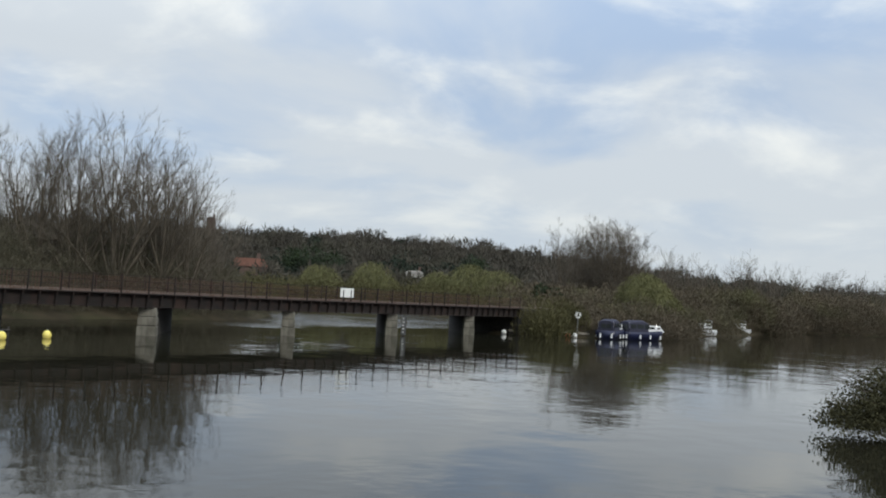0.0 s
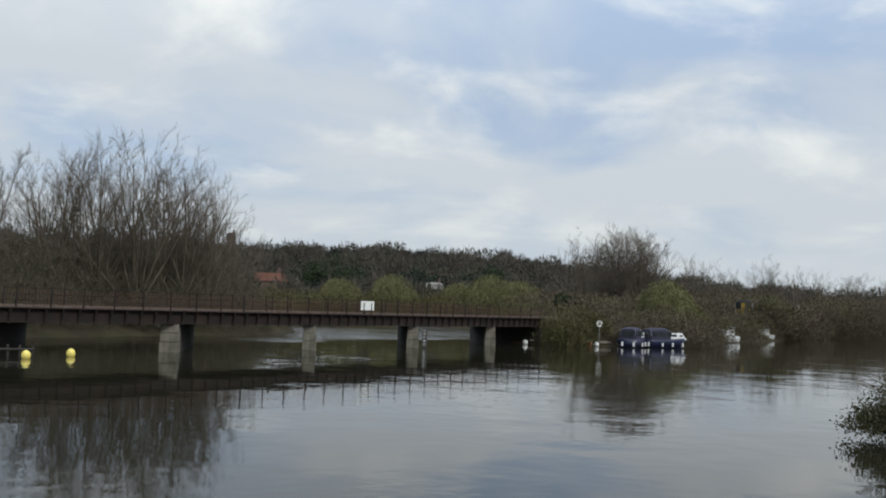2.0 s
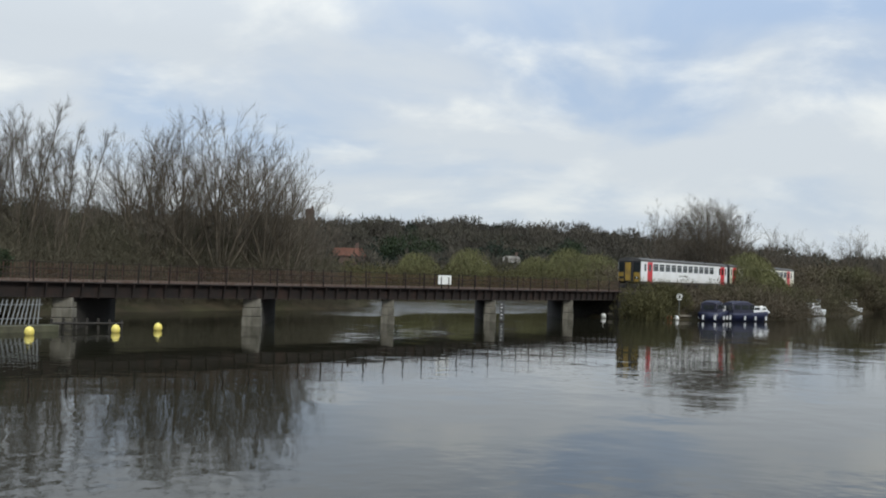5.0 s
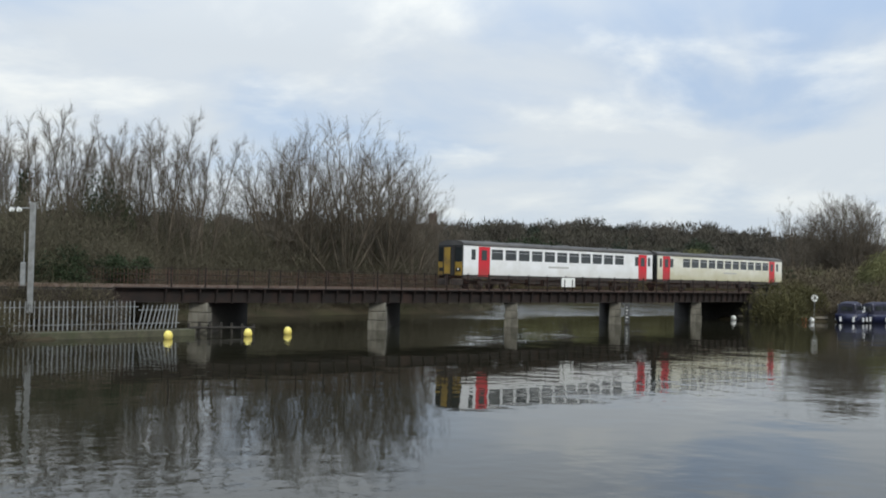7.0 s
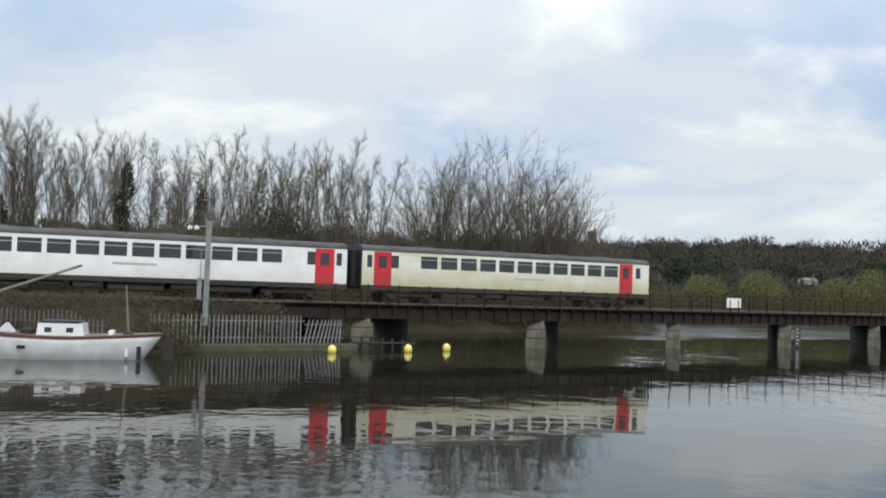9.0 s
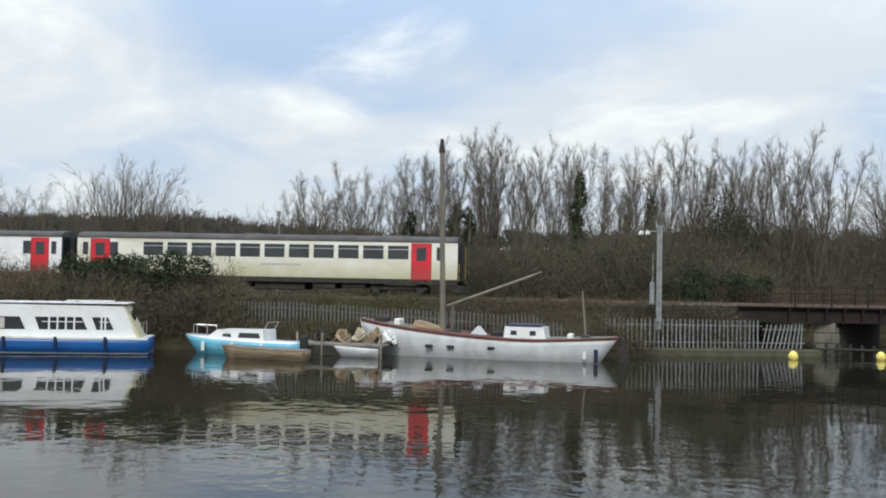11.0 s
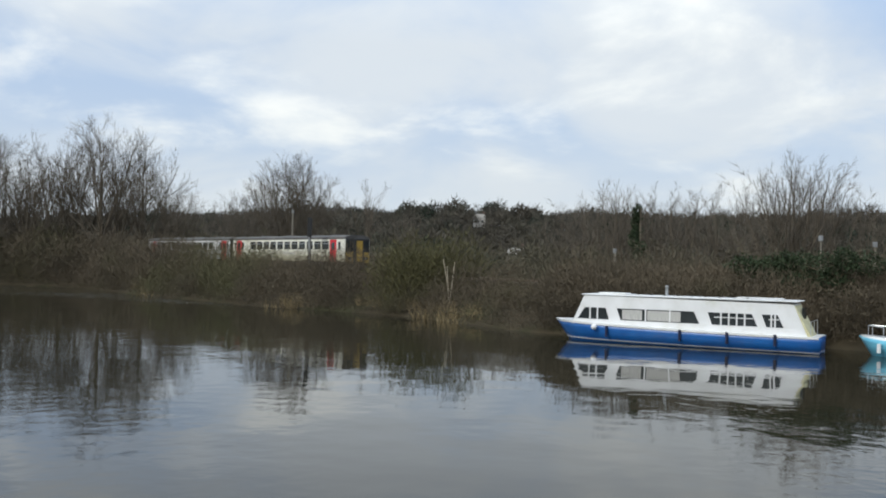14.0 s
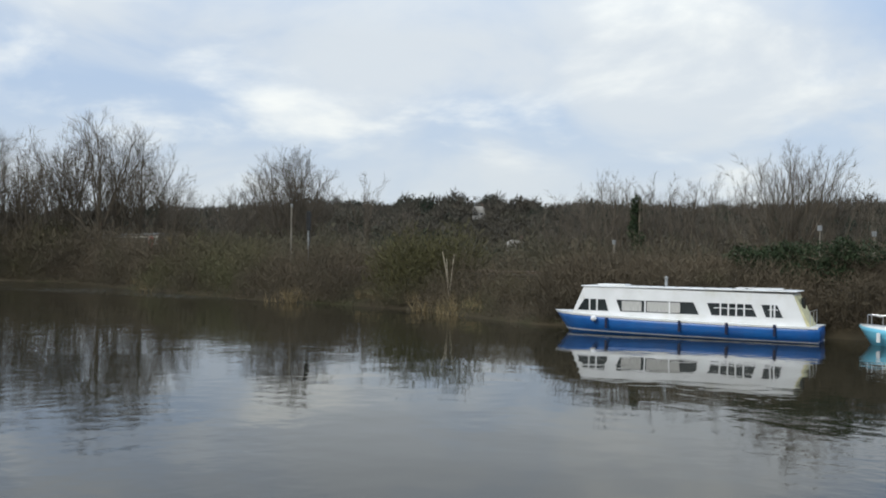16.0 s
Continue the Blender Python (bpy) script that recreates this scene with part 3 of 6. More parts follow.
def build_gauge():
    g = tagged(group("depth_gauge"), "black and white tide gauge board beside a bridge pier", "gauge board")
    g.matrix_basis = Matrix.Translation(beside(31.6, 3.0, 0))
    part("pile", box(bmesh.new(), -0.12, 0.12, 0.03, 0.2, -1.5, 1.7, 0.02), TARRED, g)
    part("board", box(bmesh.new(), -0.2, 0.2, 0.0, 0.03, 0.1, 1.65), INK, g)
    for i in range(5):
        part("mark", box(bmesh.new(), -0.1, 0.0 + 0.06 * (i % 2), -0.006, -0.001, 0.3 + i * 0.28, 0.37 + i * 0.28), BOARD, g)


def build_fenders():
    bm = tube(bmesh.new(), (0, 0, -1.4), (0, 0, 0.62), 0.09, 0.08, 7)
    me = bpy.data.meshes.new("fender_pile"); bm.to_mesh(me); bm.free(); me.materials.append(TARRED)
    for i in range(7):
        p = beside(69.8 - 0.62 * i, 2.6 + 0.12 * i)
        ob = shared("fender_pile", me, None, Matrix.Translation((p.x, p.y, 0.06 * math.sin(i * 7))) @ pose(0, 0, 0, 3 * math.sin(i * 3), 2 * math.cos(i * 5), 40 * i))
        tagged(ob, "short black timber pile standing in the water", "pile", "piles by the bridge")
    a, b = beside(69.8, 2.75), beside(66, 3.4)
    w = tagged(group("waling"), "dark timber rail fixed along the piles", "timber")
    part("beam", tube(bmesh.new(), (a.x, a.y, 0.36), (b.x, b.y, 0.36), 0.07, n=6), TARRED, w)


def build_buoys():
    for x, y in ((-25.8, 47.5), (-23.1, 51.7), (-21.9, 54.7)):
        g = tagged(group("mooring_buoy", (x, y, 0)), "pale yellow round buoy floating in a line before the bridge", "buoy", "yellow buoys")
        part("float", ball(bmesh.new(), (0, 0, 0.16), 0.25, 1.15), BUOY, g, smooth=True)
        part("eye", tube(bmesh.new(), (0, 0, 0.4), (0, 0, 0.5), 0.03), GALV, g)


build_bridge()
build_track()
build_sign()
build_gauge()
build_fenders()
build_buoys()


# ---- the train ----
CAR = 22.7
OPENINGS = [(1.0, 0.44, 2.22, 2.98, "cab")] + [(3.45 + 1.46 * i, 1.2, 2.26, 3.04, "saloon") for i in range(11)] + [(20.45, 0.5, 2.22, 3.0, "vestibule"), (22.2, 0.34, 2.22, 2.98, "end")]
DOORS = [(2.1, 1.2), (21.3, 1.2)]


def build_car(name, paint, label):
    car = tagged(group(name), label, "railcar", "two-car train")
    X = lambda u: CAR / 2 - u
    cuts = sorted([(u - w / 2, u + w / 2, z0, z1) for u, w, z0, z1, k in OPENINGS] + [(u - w / 2, u + w / 2, 0.98, 3.2) for u, w in DOORS])
    for sgn, nm in ((1, "side_wall"), (-1, "side_wall")):
        bm = bmesh.new()
        y0, y1 = sorted((sgn * 1.30, sgn * 1.365))
        us = sorted({0.0, CAR} | {round(v, 4) for c in cuts for v in c[:2]})
        zs = (1.12, 2.22, 2.26, 2.98, 3.0, 3.04, 3.2, 3.27)
        for a, b in zip(us, us[1:]):
            for z0, z1 in zip(zs, zs[1:]):
                if not any(c[0] < (a + b) / 2 < c[1] and c[2] < (z0 + z1) / 2 < c[3] for c in cuts):
                    box(bm, X(b), X(a), y0, y1, z0, z1)
        bmesh.ops.remove_doubles(bm, verts=bm.verts, dist=0.002)
        side = part(nm, bm, paint, car)
        for u, w, z0, z1, k in OPENINGS:
            pane = part("window", box(bmesh.new(), X(u) - w / 2, X(u) + w / 2, *sorted((sgn * 1.315, sgn * 1.34)), z0, z1), GLASS, side, "dark tinted window")
            if k == "saloon":
                part("hopper_bar", box(bmesh.new(), X(u) - w / 2, X(u) + w / 2, *sorted((sgn * 1.341, sgn * 1.352)), z1 - 0.24, z1 - 0.2), CHROME, pane)
        for u, w in DOORS:
            d = part("door", box(bmesh.new(), X(u) - w / 2 + 0.01, X(u) + w / 2 - 0.01, *sorted((sgn * 1.31, sgn * 1.35)), 0.98, 3.2, 0.01), TRAINRED, car, "bright red sliding door")
            part("door_window", box(bmesh.new(), X(u) - 0.28, X(u) + 0.28, *sorted((sgn * 1.351, sgn * 1.358)), 2.2, 2.95, 0.0), GLASS, d)
        box_lettering = box(bmesh.new(), -0.2, 2.2, *sorted((sgn * 1.366, sgn * 1.369)), 1.78, 1.92)
        part("lettering", box_lettering, CURTAIN, side, "faded grey lettering")
        part("solebar", box(bmesh.new(), -CAR / 2, CAR / 2, *sorted((sgn * 1.22, sgn * 1.35)), 0.84, 1.115), UNDER, car)
    # roof: low arc with gutters and ribs
    bm = bmesh.new()
    arc = [(-1.37, 3.24)] + [(1.37 * math.sin(a), 3.29 + 0.36 * math.cos(a) ** 0.8) for a in np.radians(np.linspace(-82, 82, 13))] + [(1.37, 3.24)]
    for x0, x1 in ((-CAR / 2, CAR / 2),):
        ra = [bm.verts.new((x0, y, z)) for y, z in arc]
        rb = [bm.verts.new((x1, y, z)) for y, z in arc]
        bm.faces.new(ra); bm.faces.new(rb[::-1])
        for i in range(len(arc)):
            j = (i + 1) % len(arc)
            bm.faces.new((ra[i], rb[i], rb[j], ra[j]))
    roof = part("roof", bm, TRAINROOF, car, "sooty dark grey roof")
    for sgn in (1, -1):
        part("gutter", box(bmesh.new(), -CAR / 2, CAR / 2, *sorted((sgn * 1.36, sgn * 1.40)), 3.25, 3.31), TRAINROOF, roof)
    for x in (-6.5, -1, 4.5, 8):
        part("roof_vent", box(bmesh.new(), x - 0.5, x + 0.5, -0.35, 0.35, 3.6, 3.71, 0.04), TRAINROOF, roof)
    for x in (1.5, -5.5):
        part("exhaust", tube(bmesh.new(), (x, 1.0, 3.5), (x, 1.0, 3.66), 0.06), UNDER, roof)
    part("interior", box(bmesh.new(), -CAR / 2 + 0.1, CAR / 2 - 0.1, -1.29, 1.29, 1.02, 3.24), BLACK, car)
    # cab end (+x) and plain inner end, both with a gangway
    for sx in (1, -1):
        e = CAR / 2 * sx
        xs = lambda a, b: sorted((e + sx * a, e + sx * b))
        end = part("end_panel", box(bmesh.new(), *xs(-0.08, 0.06), -1.33, 1.33, 1.0, 3.3, 0.03), BLACK, car)
        for y in (-0.92, 0.92):
            part("cab_window", box(bmesh.new(), *xs(0.061, 0.085), y - 0.36, y + 0.36, 2.1, 3.1, 0.0), GLASS, end)
            part("lamp_cluster", box(bmesh.new(), *xs(0.061, 0.1), y - 0.25, y + 0.25, 1.35, 1.6, 0.0), BLACK, end)
        part("gangway", box(bmesh.new(), *xs(0.02, 0.36), -0.52, 0.52, 1.05, 3.3, 0.04), BLACK, end, "black rubber gangway")
        if sx > 0:
            part("gangway_door", box(bmesh.new(), *xs(0.361, 0.38), -0.33, 0.33, 1.15, 3.1, 0.0), YELLOW, end)
            for y in (-0.92, 0.92):
                part("yellow_panel", box(bmesh.new(), *xs(0.061, 0.08), y - 0.38, y + 0.38, 1.05, 2.05, 0.0), YELLOW, end)
            bm = bmesh.new()
            for y in (-1, 1):
                box(bm, *xs(-0.2, 0.25), *sorted((y * 0.25, y * 1.2)), 0.32, 0.78, 0.06)
            part("snowplough", bm, UNDER, end, "dark plough below the buffer beam")
            part("coupler", tube(bmesh.new(), (e, 0, 0.9), (e + 0.5, 0, 0.9), 0.12), UNDER, end)
            part("head_lamp", ball(bmesh.new(), (e + 0.1, 0.92, 1.48), 0.07), BOARD, end)
    # underframe
    for x0, x1, y, z0 in ((-5.6, -3.0, 0.9, 0.42), (-2.6, -1.0, 0.95, 0.5), (-0.6, 2.4, 0.85, 0.38), (2.9, 4.2, 0.95, 0.48), (4.6, 6.0, 0.9, 0.55)):
        for sgn in (1, -1):
            part("equipment_box", box(bmesh.new(), x0, x1, *sorted((sgn * 0.2, sgn * (y + 0.25))), z0, 0.9, 0.05), UNDER, car)
    for bx in (7.9, -7.9):
        bogie = part("bogie", box(bmesh.new(), bx - 1.7, bx + 1.7, -1.05, 1.05, 0.45, 0.72, 0.05), UNDER, car)
        for wx in (-1.3, 1.3):
            for sgn in (1, -1):
                part("wheel", tube(bmesh.new(), (bx + wx, sgn * 0.68, 0.42), (bx + wx, sgn * 0.82, 0.42), 0.42, n=20), UNDER, bogie)
                part("axle_box", box(bmesh.new(), bx + wx - 0.22, bx + wx + 0.22, *sorted((sgn * 0.9, sgn * 1.12)), 0.28, 0.6, 0.04), UNDER, bogie)
    return car


CAR_1 = build_car("railcar", TRAINWHITE, "white two-car diesel train's leading coach with red doors")
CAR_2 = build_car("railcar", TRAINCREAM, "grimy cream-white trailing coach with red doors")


# ---- boats ----
def loft_hull(bm, L, beam, sheer, draft, bow=2.2, transom=0.75, rake=0.5, n=18, low=0.0, high=1.0, counter=0.0):
    """A hull along x, bow at +x. sheer(f) is the gunwale's height, f from 0 at the stern to 1 at the bow. low and high cut a band of its side."""
    rings = []
    for i in range(n + 1):
        f = i / n
        half = beam / 2 * (transom + (1 - transom) * min(1.0, f / 0.35) ** 0.7) * max(0.02, 1 - f ** (bow * 2.4)) ** (1 / 1.7)
        top = sheer(f)
        ring = []
        for k in range(7):
            q = low + (high - low) * k / 6
            z = -draft + (top + draft) * q
            w = half * (0.35 + 0.65 * min(1.0, q * 1.6) ** 0.6) * (0.93 + 0.07 * q)
            x = -L / 2 + L * f - rake * (1 - q) * max(0, f - 0.6) / 0.4 + counter * (1 - q) * max(0, 0.3 - f) / 0.3
            ring.append((x, w, z))
        rings.append([bm.verts.new((x, w, z)) for x, w, z in ring] + [bm.verts.new((x, -w, z)) for x, w, z in ring[::-1]])
    for a, b in zip(rings, rings[1:]):
        for k in range(len(a) - 1):
            bm.faces.new((a[k], b[k], b[k + 1], a[k + 1]))
        if low == 0.0:
            bm.faces.new((a[-1], b[-1], b[0], a[0]))
    if low == 0.0:
        bm.faces.new(rings[0]); bm.faces.new(rings[-1][::-1])
    return bm


def place_boat(g, x, y, hx, hy):
    g.matrix_basis = Matrix.Translation((x, y, 0)) @ pose(0, 0, 0, 0, 0, math.degrees(math.atan2(hy, hx)))


def slab(bm, outline, y, t):
    return prism(bm, outline, *sorted((y, y + t)))


def build_blue_boat():
    L, B = 13.15, 3.0
    g = tagged(group("river_cruiser"), "long white and blue river cruiser moored at the scrubby bank", "boat")
    h = Vector((-0.524, -0.852))
    place_boat(g, -47.75, 15.1, h.x, h.y)
    sheer = lambda f: 0.74 + 0.26 * f ** 2
    hull = part("hull", loft_hull(bmesh.new(), L, B, sheer, 0.4, bow=4.5, transom=0.95, rake=1.0, n=26), BLUE, g, "bright blue painted hull", True)
    for q0, z, nm in ((0.0, 0.14, "white_band"), (0.0, 0.86, "gunwale")):
        bm = bmesh.new()
        lo, hi = (0.38, 0.43) if z < 0.5 else (0.97, 1.05)
        loft_hull(bm, L + 0.04, B + 0.05, sheer, 0.4, bow=4.5, transom=0.95, rake=1.0, n=26, low=lo, high=hi)
        part(nm, bm, GEL, hull)
    bm = bmesh.new()
    loft_hull(bm, L - 0.1, B - 0.1, lambda f: sheer(f) + 0.04, 0.38, bow=4.5, transom=0.95, rake=1.0, n=20)
    part("deck", bm, GEL, hull)
    fx = lambda zx: L / 2 - (zx - 62) / 1233 * L
    # cabin sides with raked ends, windows let in
    side = [(fx(175), 0.9), (fx(1250), 0.74), (fx(1190), 2.26), (fx(236), 2.36)]
    cabin = part("cabin", prism(bmesh.new(), side, -1.18, 1.18), GEL, g, "white cabin with dark windows")
    roof = part("cabin_roof", box(bmesh.new(), fx(1208), fx(222), -1.24, 1.24, 2.36, 2.42, 0.03), GEL, cabin)
    part("roof_hatch", box(bmesh.new(), fx(420), fx(285), -0.5, 0.5, 2.42, 2.5, 0.03), GEL, roof)
    part("roof_board", box(bmesh.new(), fx(1140), fx(940), 0.2, 0.7, 2.465, 2.51, 0.01), GEL, roof)
    part("chimney", tube(bmesh.new(), (fx(610), 0.2, 2.46), (fx(610), 0.2, 2.86), 0.075), GALV, roof, "small grey stove chimney")
    part("chimney_cap", tube(bmesh.new(), (fx(610), 0.2, 2.88), (fx(610), 0.2, 2.95), 0.11, 0.05), GALV, roof)
    wins = [((205, 240, 343, 360, 3),), ((398, 415, 770, 785, 3),), ((822, 826, 1016, 1040, 4),), ((1058, 1066, 1131, 1150, 2),)]
    for sgn in (1, -1):
        y = sgn * 1.181
        for ((b0, t0, t1, b1, n),) in wins:
            zb, zt = (1.16, 1.74)
            if b0 < 300:
                o = [(fx(205), zb), (fx(360), zb), (fx(343), zt), (fx(240), zt)]
            else:
                o = [(fx(b0 + 20), zb), (fx(b1), zb), (fx(b1 - 25), zt), (fx(b0), zt)]
            frame_ = part("window", slab(bmesh.new(), o, y, sgn * 0.012), GLASS, cabin, "dark cabin window")
            for k in range(1, n + (b0 > 700)):
                xx = fx(b0 + 25 + (b1 - b0 - 45) * k / (n + (b0 > 700)))
                part("glazing_bar", box(bmesh.new(), xx - 0.035, xx + 0.035, *sorted((y + sgn * 0.012, y + sgn * 0.03)), zb, zt), GEL, frame_)
            if 300 < b0 < 700:
                for c0, c1 in ((425, 520), (545, 700)):
                    part("curtain", box(bmesh.new(), fx(c1), fx(c0), *sorted((y + sgn * 0.0125, y + sgn * 0.016)), zb + 0.04, zt - 0.05), CURTAIN, frame_)
            if b0 > 700:
                part("glazing_rail", box(bmesh.new(), fx(b1 - 20), fx(b0 + 30), *sorted((y + sgn * 0.012, y + sgn * 0.03)), zb + 0.34, zb + 0.38), GEL, frame_)
    part("windscreen", prism(bmesh.new(), [(fx(186) + 0.02, 1.15), (fx(222) + 0.02, 1.95), (fx(222) - 0.05, 1.95), (fx(186) - 0.05, 1.15)], -0.9, 0.9), GLASS, cabin)
    part("aft_canvas", prism(bmesh.new(), [(fx(1185), 2.2), (fx(1195), 2.2), (fx(1262), 0.8), (fx(1235), 0.8)], -1.0, 1.1), YELLOWED, cabin, "yellowed canvas dodger")
    part("aft_door", box(bmesh.new(), fx(1225), fx(1215), -0.4, 0.4, 0.9, 2.1), GLASS, cabin)
    for u in (360, 705, 915, 1120):
        part("fender", tube(bmesh.new(), (fx(u), 1.56, 0.3), (fx(u), 1.56, 0.85), 0.07), NAVY, g)
    part("ball_fender", ball(bmesh.new(), (fx(300), 1.58, 0.78), 0.15), GEL, g)
    bm = bmesh.new()
    for y in (-1.2, 0, 1.2):
        tube(bm, (-L / 2 + 0.35, y, 0.85), (-L / 2 + 0.35, y, 1.5), 0.02)
    tube(bm, (-L / 2 + 0.35, -1.2, 1.5), (-L / 2 + 0.35, 1.2, 1.5), 0.02)
    part("stern_rail", bm, CHROME, g)
    for i in range(9):
        part("roof_stud", box(bmesh.new(), fx(500 + i * 62) - 0.04, fx(500 + i * 62) + 0.04, 1.1, 1.2, 2.461, 2.5), TARRED, roof)


def build_small_cruiser(name, x, y, hx, hy, L, B, hullm, label, free=0.75, cabin=(0.30, 0.78), cabin_h=0.55, canopy=False, group_=""):
    g = tagged(group(name), label, "boat", group_)
    place_boat(g, x, y, hx, hy)
    sheer = lambda f: free + 0.25 * f ** 2
    part("hull", loft_hull(bmesh.new(), L, B, sheer, 0.3, bow=2.4, transom=0.85, rake=0.8), hullm, g, "", True)
    part("deck", loft_hull(bmesh.new(), L - 0.08, B - 0.06, lambda f: sheer(f) + 0.05, -0.35, bow=2.4, transom=0.85, rake=0.7), GEL if not canopy else CANVAS, g, "", True)
    a, b = -L / 2 + cabin[0] * L, -L / 2 + cabin[1] * L
    z0, z1 = free - 0.05, free + 0.15 + cabin_h
    cab = part("cabin", prism(bmesh.new(), [(a, z0), (b + 0.35, z0 + 0.15), (b - 0.35, z1), (a + 0.05, z1 + 0.03)], -B * 0.34, B * 0.34), GEL, g)
    for sgn in (1, -1):
        ys = sorted((sgn * B * 0.341, sgn * (B * 0.341 + 0.012)))
        m = (a + b) / 2
        part("window", prism(bmesh.new(), [(a + 0.2, z1 - 0.36), (m - 0.05, z1 - 0.36), (m - 0.12, z1 - 0.12), (a + 0.28, z1 - 0.12)], *ys), GLASS, cab)
        part("port_light", prism(bmesh.new(), [(m + 0.3, z1 - 0.34), (m + 0.8, z1 - 0.32), (m + 0.7, z1 - 0.18), (m + 0.35, z1 - 0.18)], *ys), GLASS, cab)
    bm = bmesh.new()
    bx = L / 2 - 0.5
    for yy in (-0.35, 0.35):
        tube(bm, (bx, yy * 0.5, free + 0.2), (bx, yy * 0.5, free + 0.75), 0.018)
        tube(bm, (bx - 0.9, yy * 1.4, free + 0.15), (bx - 0.9, yy * 1.4, free + 0.7), 0.018)
        tube(bm, (bx, yy * 0.5, free + 0.75), (bx - 0.9, yy * 1.4, free + 0.7), 0.018)
    tube(bm, (bx, -0.18, free + 0.75), (bx, 0.18, free + 0.75), 0.018)
    part("pulpit_rail", bm, CHROME, g)
    if canopy:
        # canvas over three hoops, with clear side panels
        x0, x1, zt = -L / 2 + 0.2, a + 0.35, z1 + 0.5
        ring = []
        bm = bmesh.new()
        for f, w, h in ((0.0, 0.36, -0.16), (0.3, 0.38, 0.0), (0.7, 0.37, 0.02), (1.0, 0.33, -0.28)):
            xx = x0 + (x1 - x0) * f
            ring.append([bm.verts.new((xx, y * B * w, z)) for y, z in ((-1, free), (-1, free + 0.5), (-0.9, zt + h - 0.15), (-0.5, zt + h), (0.5, zt + h), (0.9, zt + h - 0.15), (1, free + 0.5), (1, free))])
        for u, v in zip(ring, ring[1:]):
            for q in range(7):
                bm.faces.new((u[q], v[q], v[q + 1], u[q + 1]))
        bm.faces.new(ring[0]); bm.faces.new(ring[-1][::-1])
        hood = part("canopy", bm, CANVAS, g, "dark canvas canopy")
        for sgn in (1, -1):
            for f0, f1 in ((0.06, 0.3), (0.36, 0.66), (0.72, 0.92)):
                ys = sorted((sgn * B * 0.379, sgn * (B * 0.379 + 0.02)))
                part("canopy_window", prism(bmesh.new(), [(x0 + (x1 - x0) * f0, free + 0.42), (x0 + (x1 - x0) * f1, free + 0.42), (x0 + (x1 - x0) * f1, zt - 0.42), (x0 + (x1 - x0) * f0, zt - 0.36)], *ys), GLASS, hood, "dark clear panel")
        for y in (-0.55, 0.02):
            part("canopy_window", box(bmesh.new(), x0 - 0.03, x0 - 0.005, y, y + 0.5, free + 0.3, zt - 0.45), GLASS, hood, "scratched clear panel")
        bm = bmesh.new()
        for y in (-0.8, 0.8):
            tube(bm, (x0 + 0.1, y, free), (x0 - 0.1, y, zt - 0.2), 0.025)
        part("canopy_frame", bm, CHROME, g)
        for k, y in enumerate((-0.7, 0.5)):
            part("fender", tube(bmesh.new(), (-L / 2 - 0.08, y, 0.15), (-L / 2 - 0.08, y, 0.6), 0.11), GEL, g)
    else:
        bm = bmesh.new()
        for yy in (-0.6, 0.6):
            tube(bm, (a + 0.1, yy, z1), (a - 0.15, yy, z1 + 0.4), 0.02)
        tube(bm, (a - 0.15, -0.6, z1 + 0.4), (a - 0.15, 0.6, z1 + 0.4), 0.02)
        part("screen_frame", bm, CHROME, g)
        part("outboard_motor", box(bmesh.new(), -L / 2 - 0.35, -L / 2 + 0.02, -0.16, 0.16, 0.3, 1.0, 0.08), BLACK, g)
    for k in range(3):
        xx = -L / 2 + (0.25 + 0.25 * k) * L
        part("fender", tube(bmesh.new(), (xx, B / 2 + 0.06, 0.2), (xx, B / 2 + 0.06, 0.62), 0.09), GEL, g)
        if canopy:
            part("fender", tube(bmesh.new(), (xx, -B / 2 - 0.06, 0.15), (xx, -B / 2 - 0.06, 0.55), 0.1), GEL, g)
    return g


def build_old_dinghy():
    g = tagged(group("wooden_dinghy"), "weathered brown wooden dinghy tied alongside a small cruiser", "boat")
    place_boat(g, -39.0, 23.75, -0.832, -0.555)
    part("hull", loft_hull(bmesh.new(), 4.2, 1.3, lambda f: 0.46 + 0.12 * f ** 2, 0.15, bow=2.0, transom=0.85, rake=0.3), BROWNWOOD, g, "peeling clinker hull", True)
    for k, (lo, hi) in enumerate(((0.5, 0.53), (0.68, 0.71), (0.94, 1.02))):
        part("strake", loft_hull(bmesh.new(), 4.24, 1.35, lambda f: 0.46 + 0.12 * f ** 2, 0.15, bow=2.0, transom=0.85, rake=0.3, low=lo, high=hi), TIMBER, g)


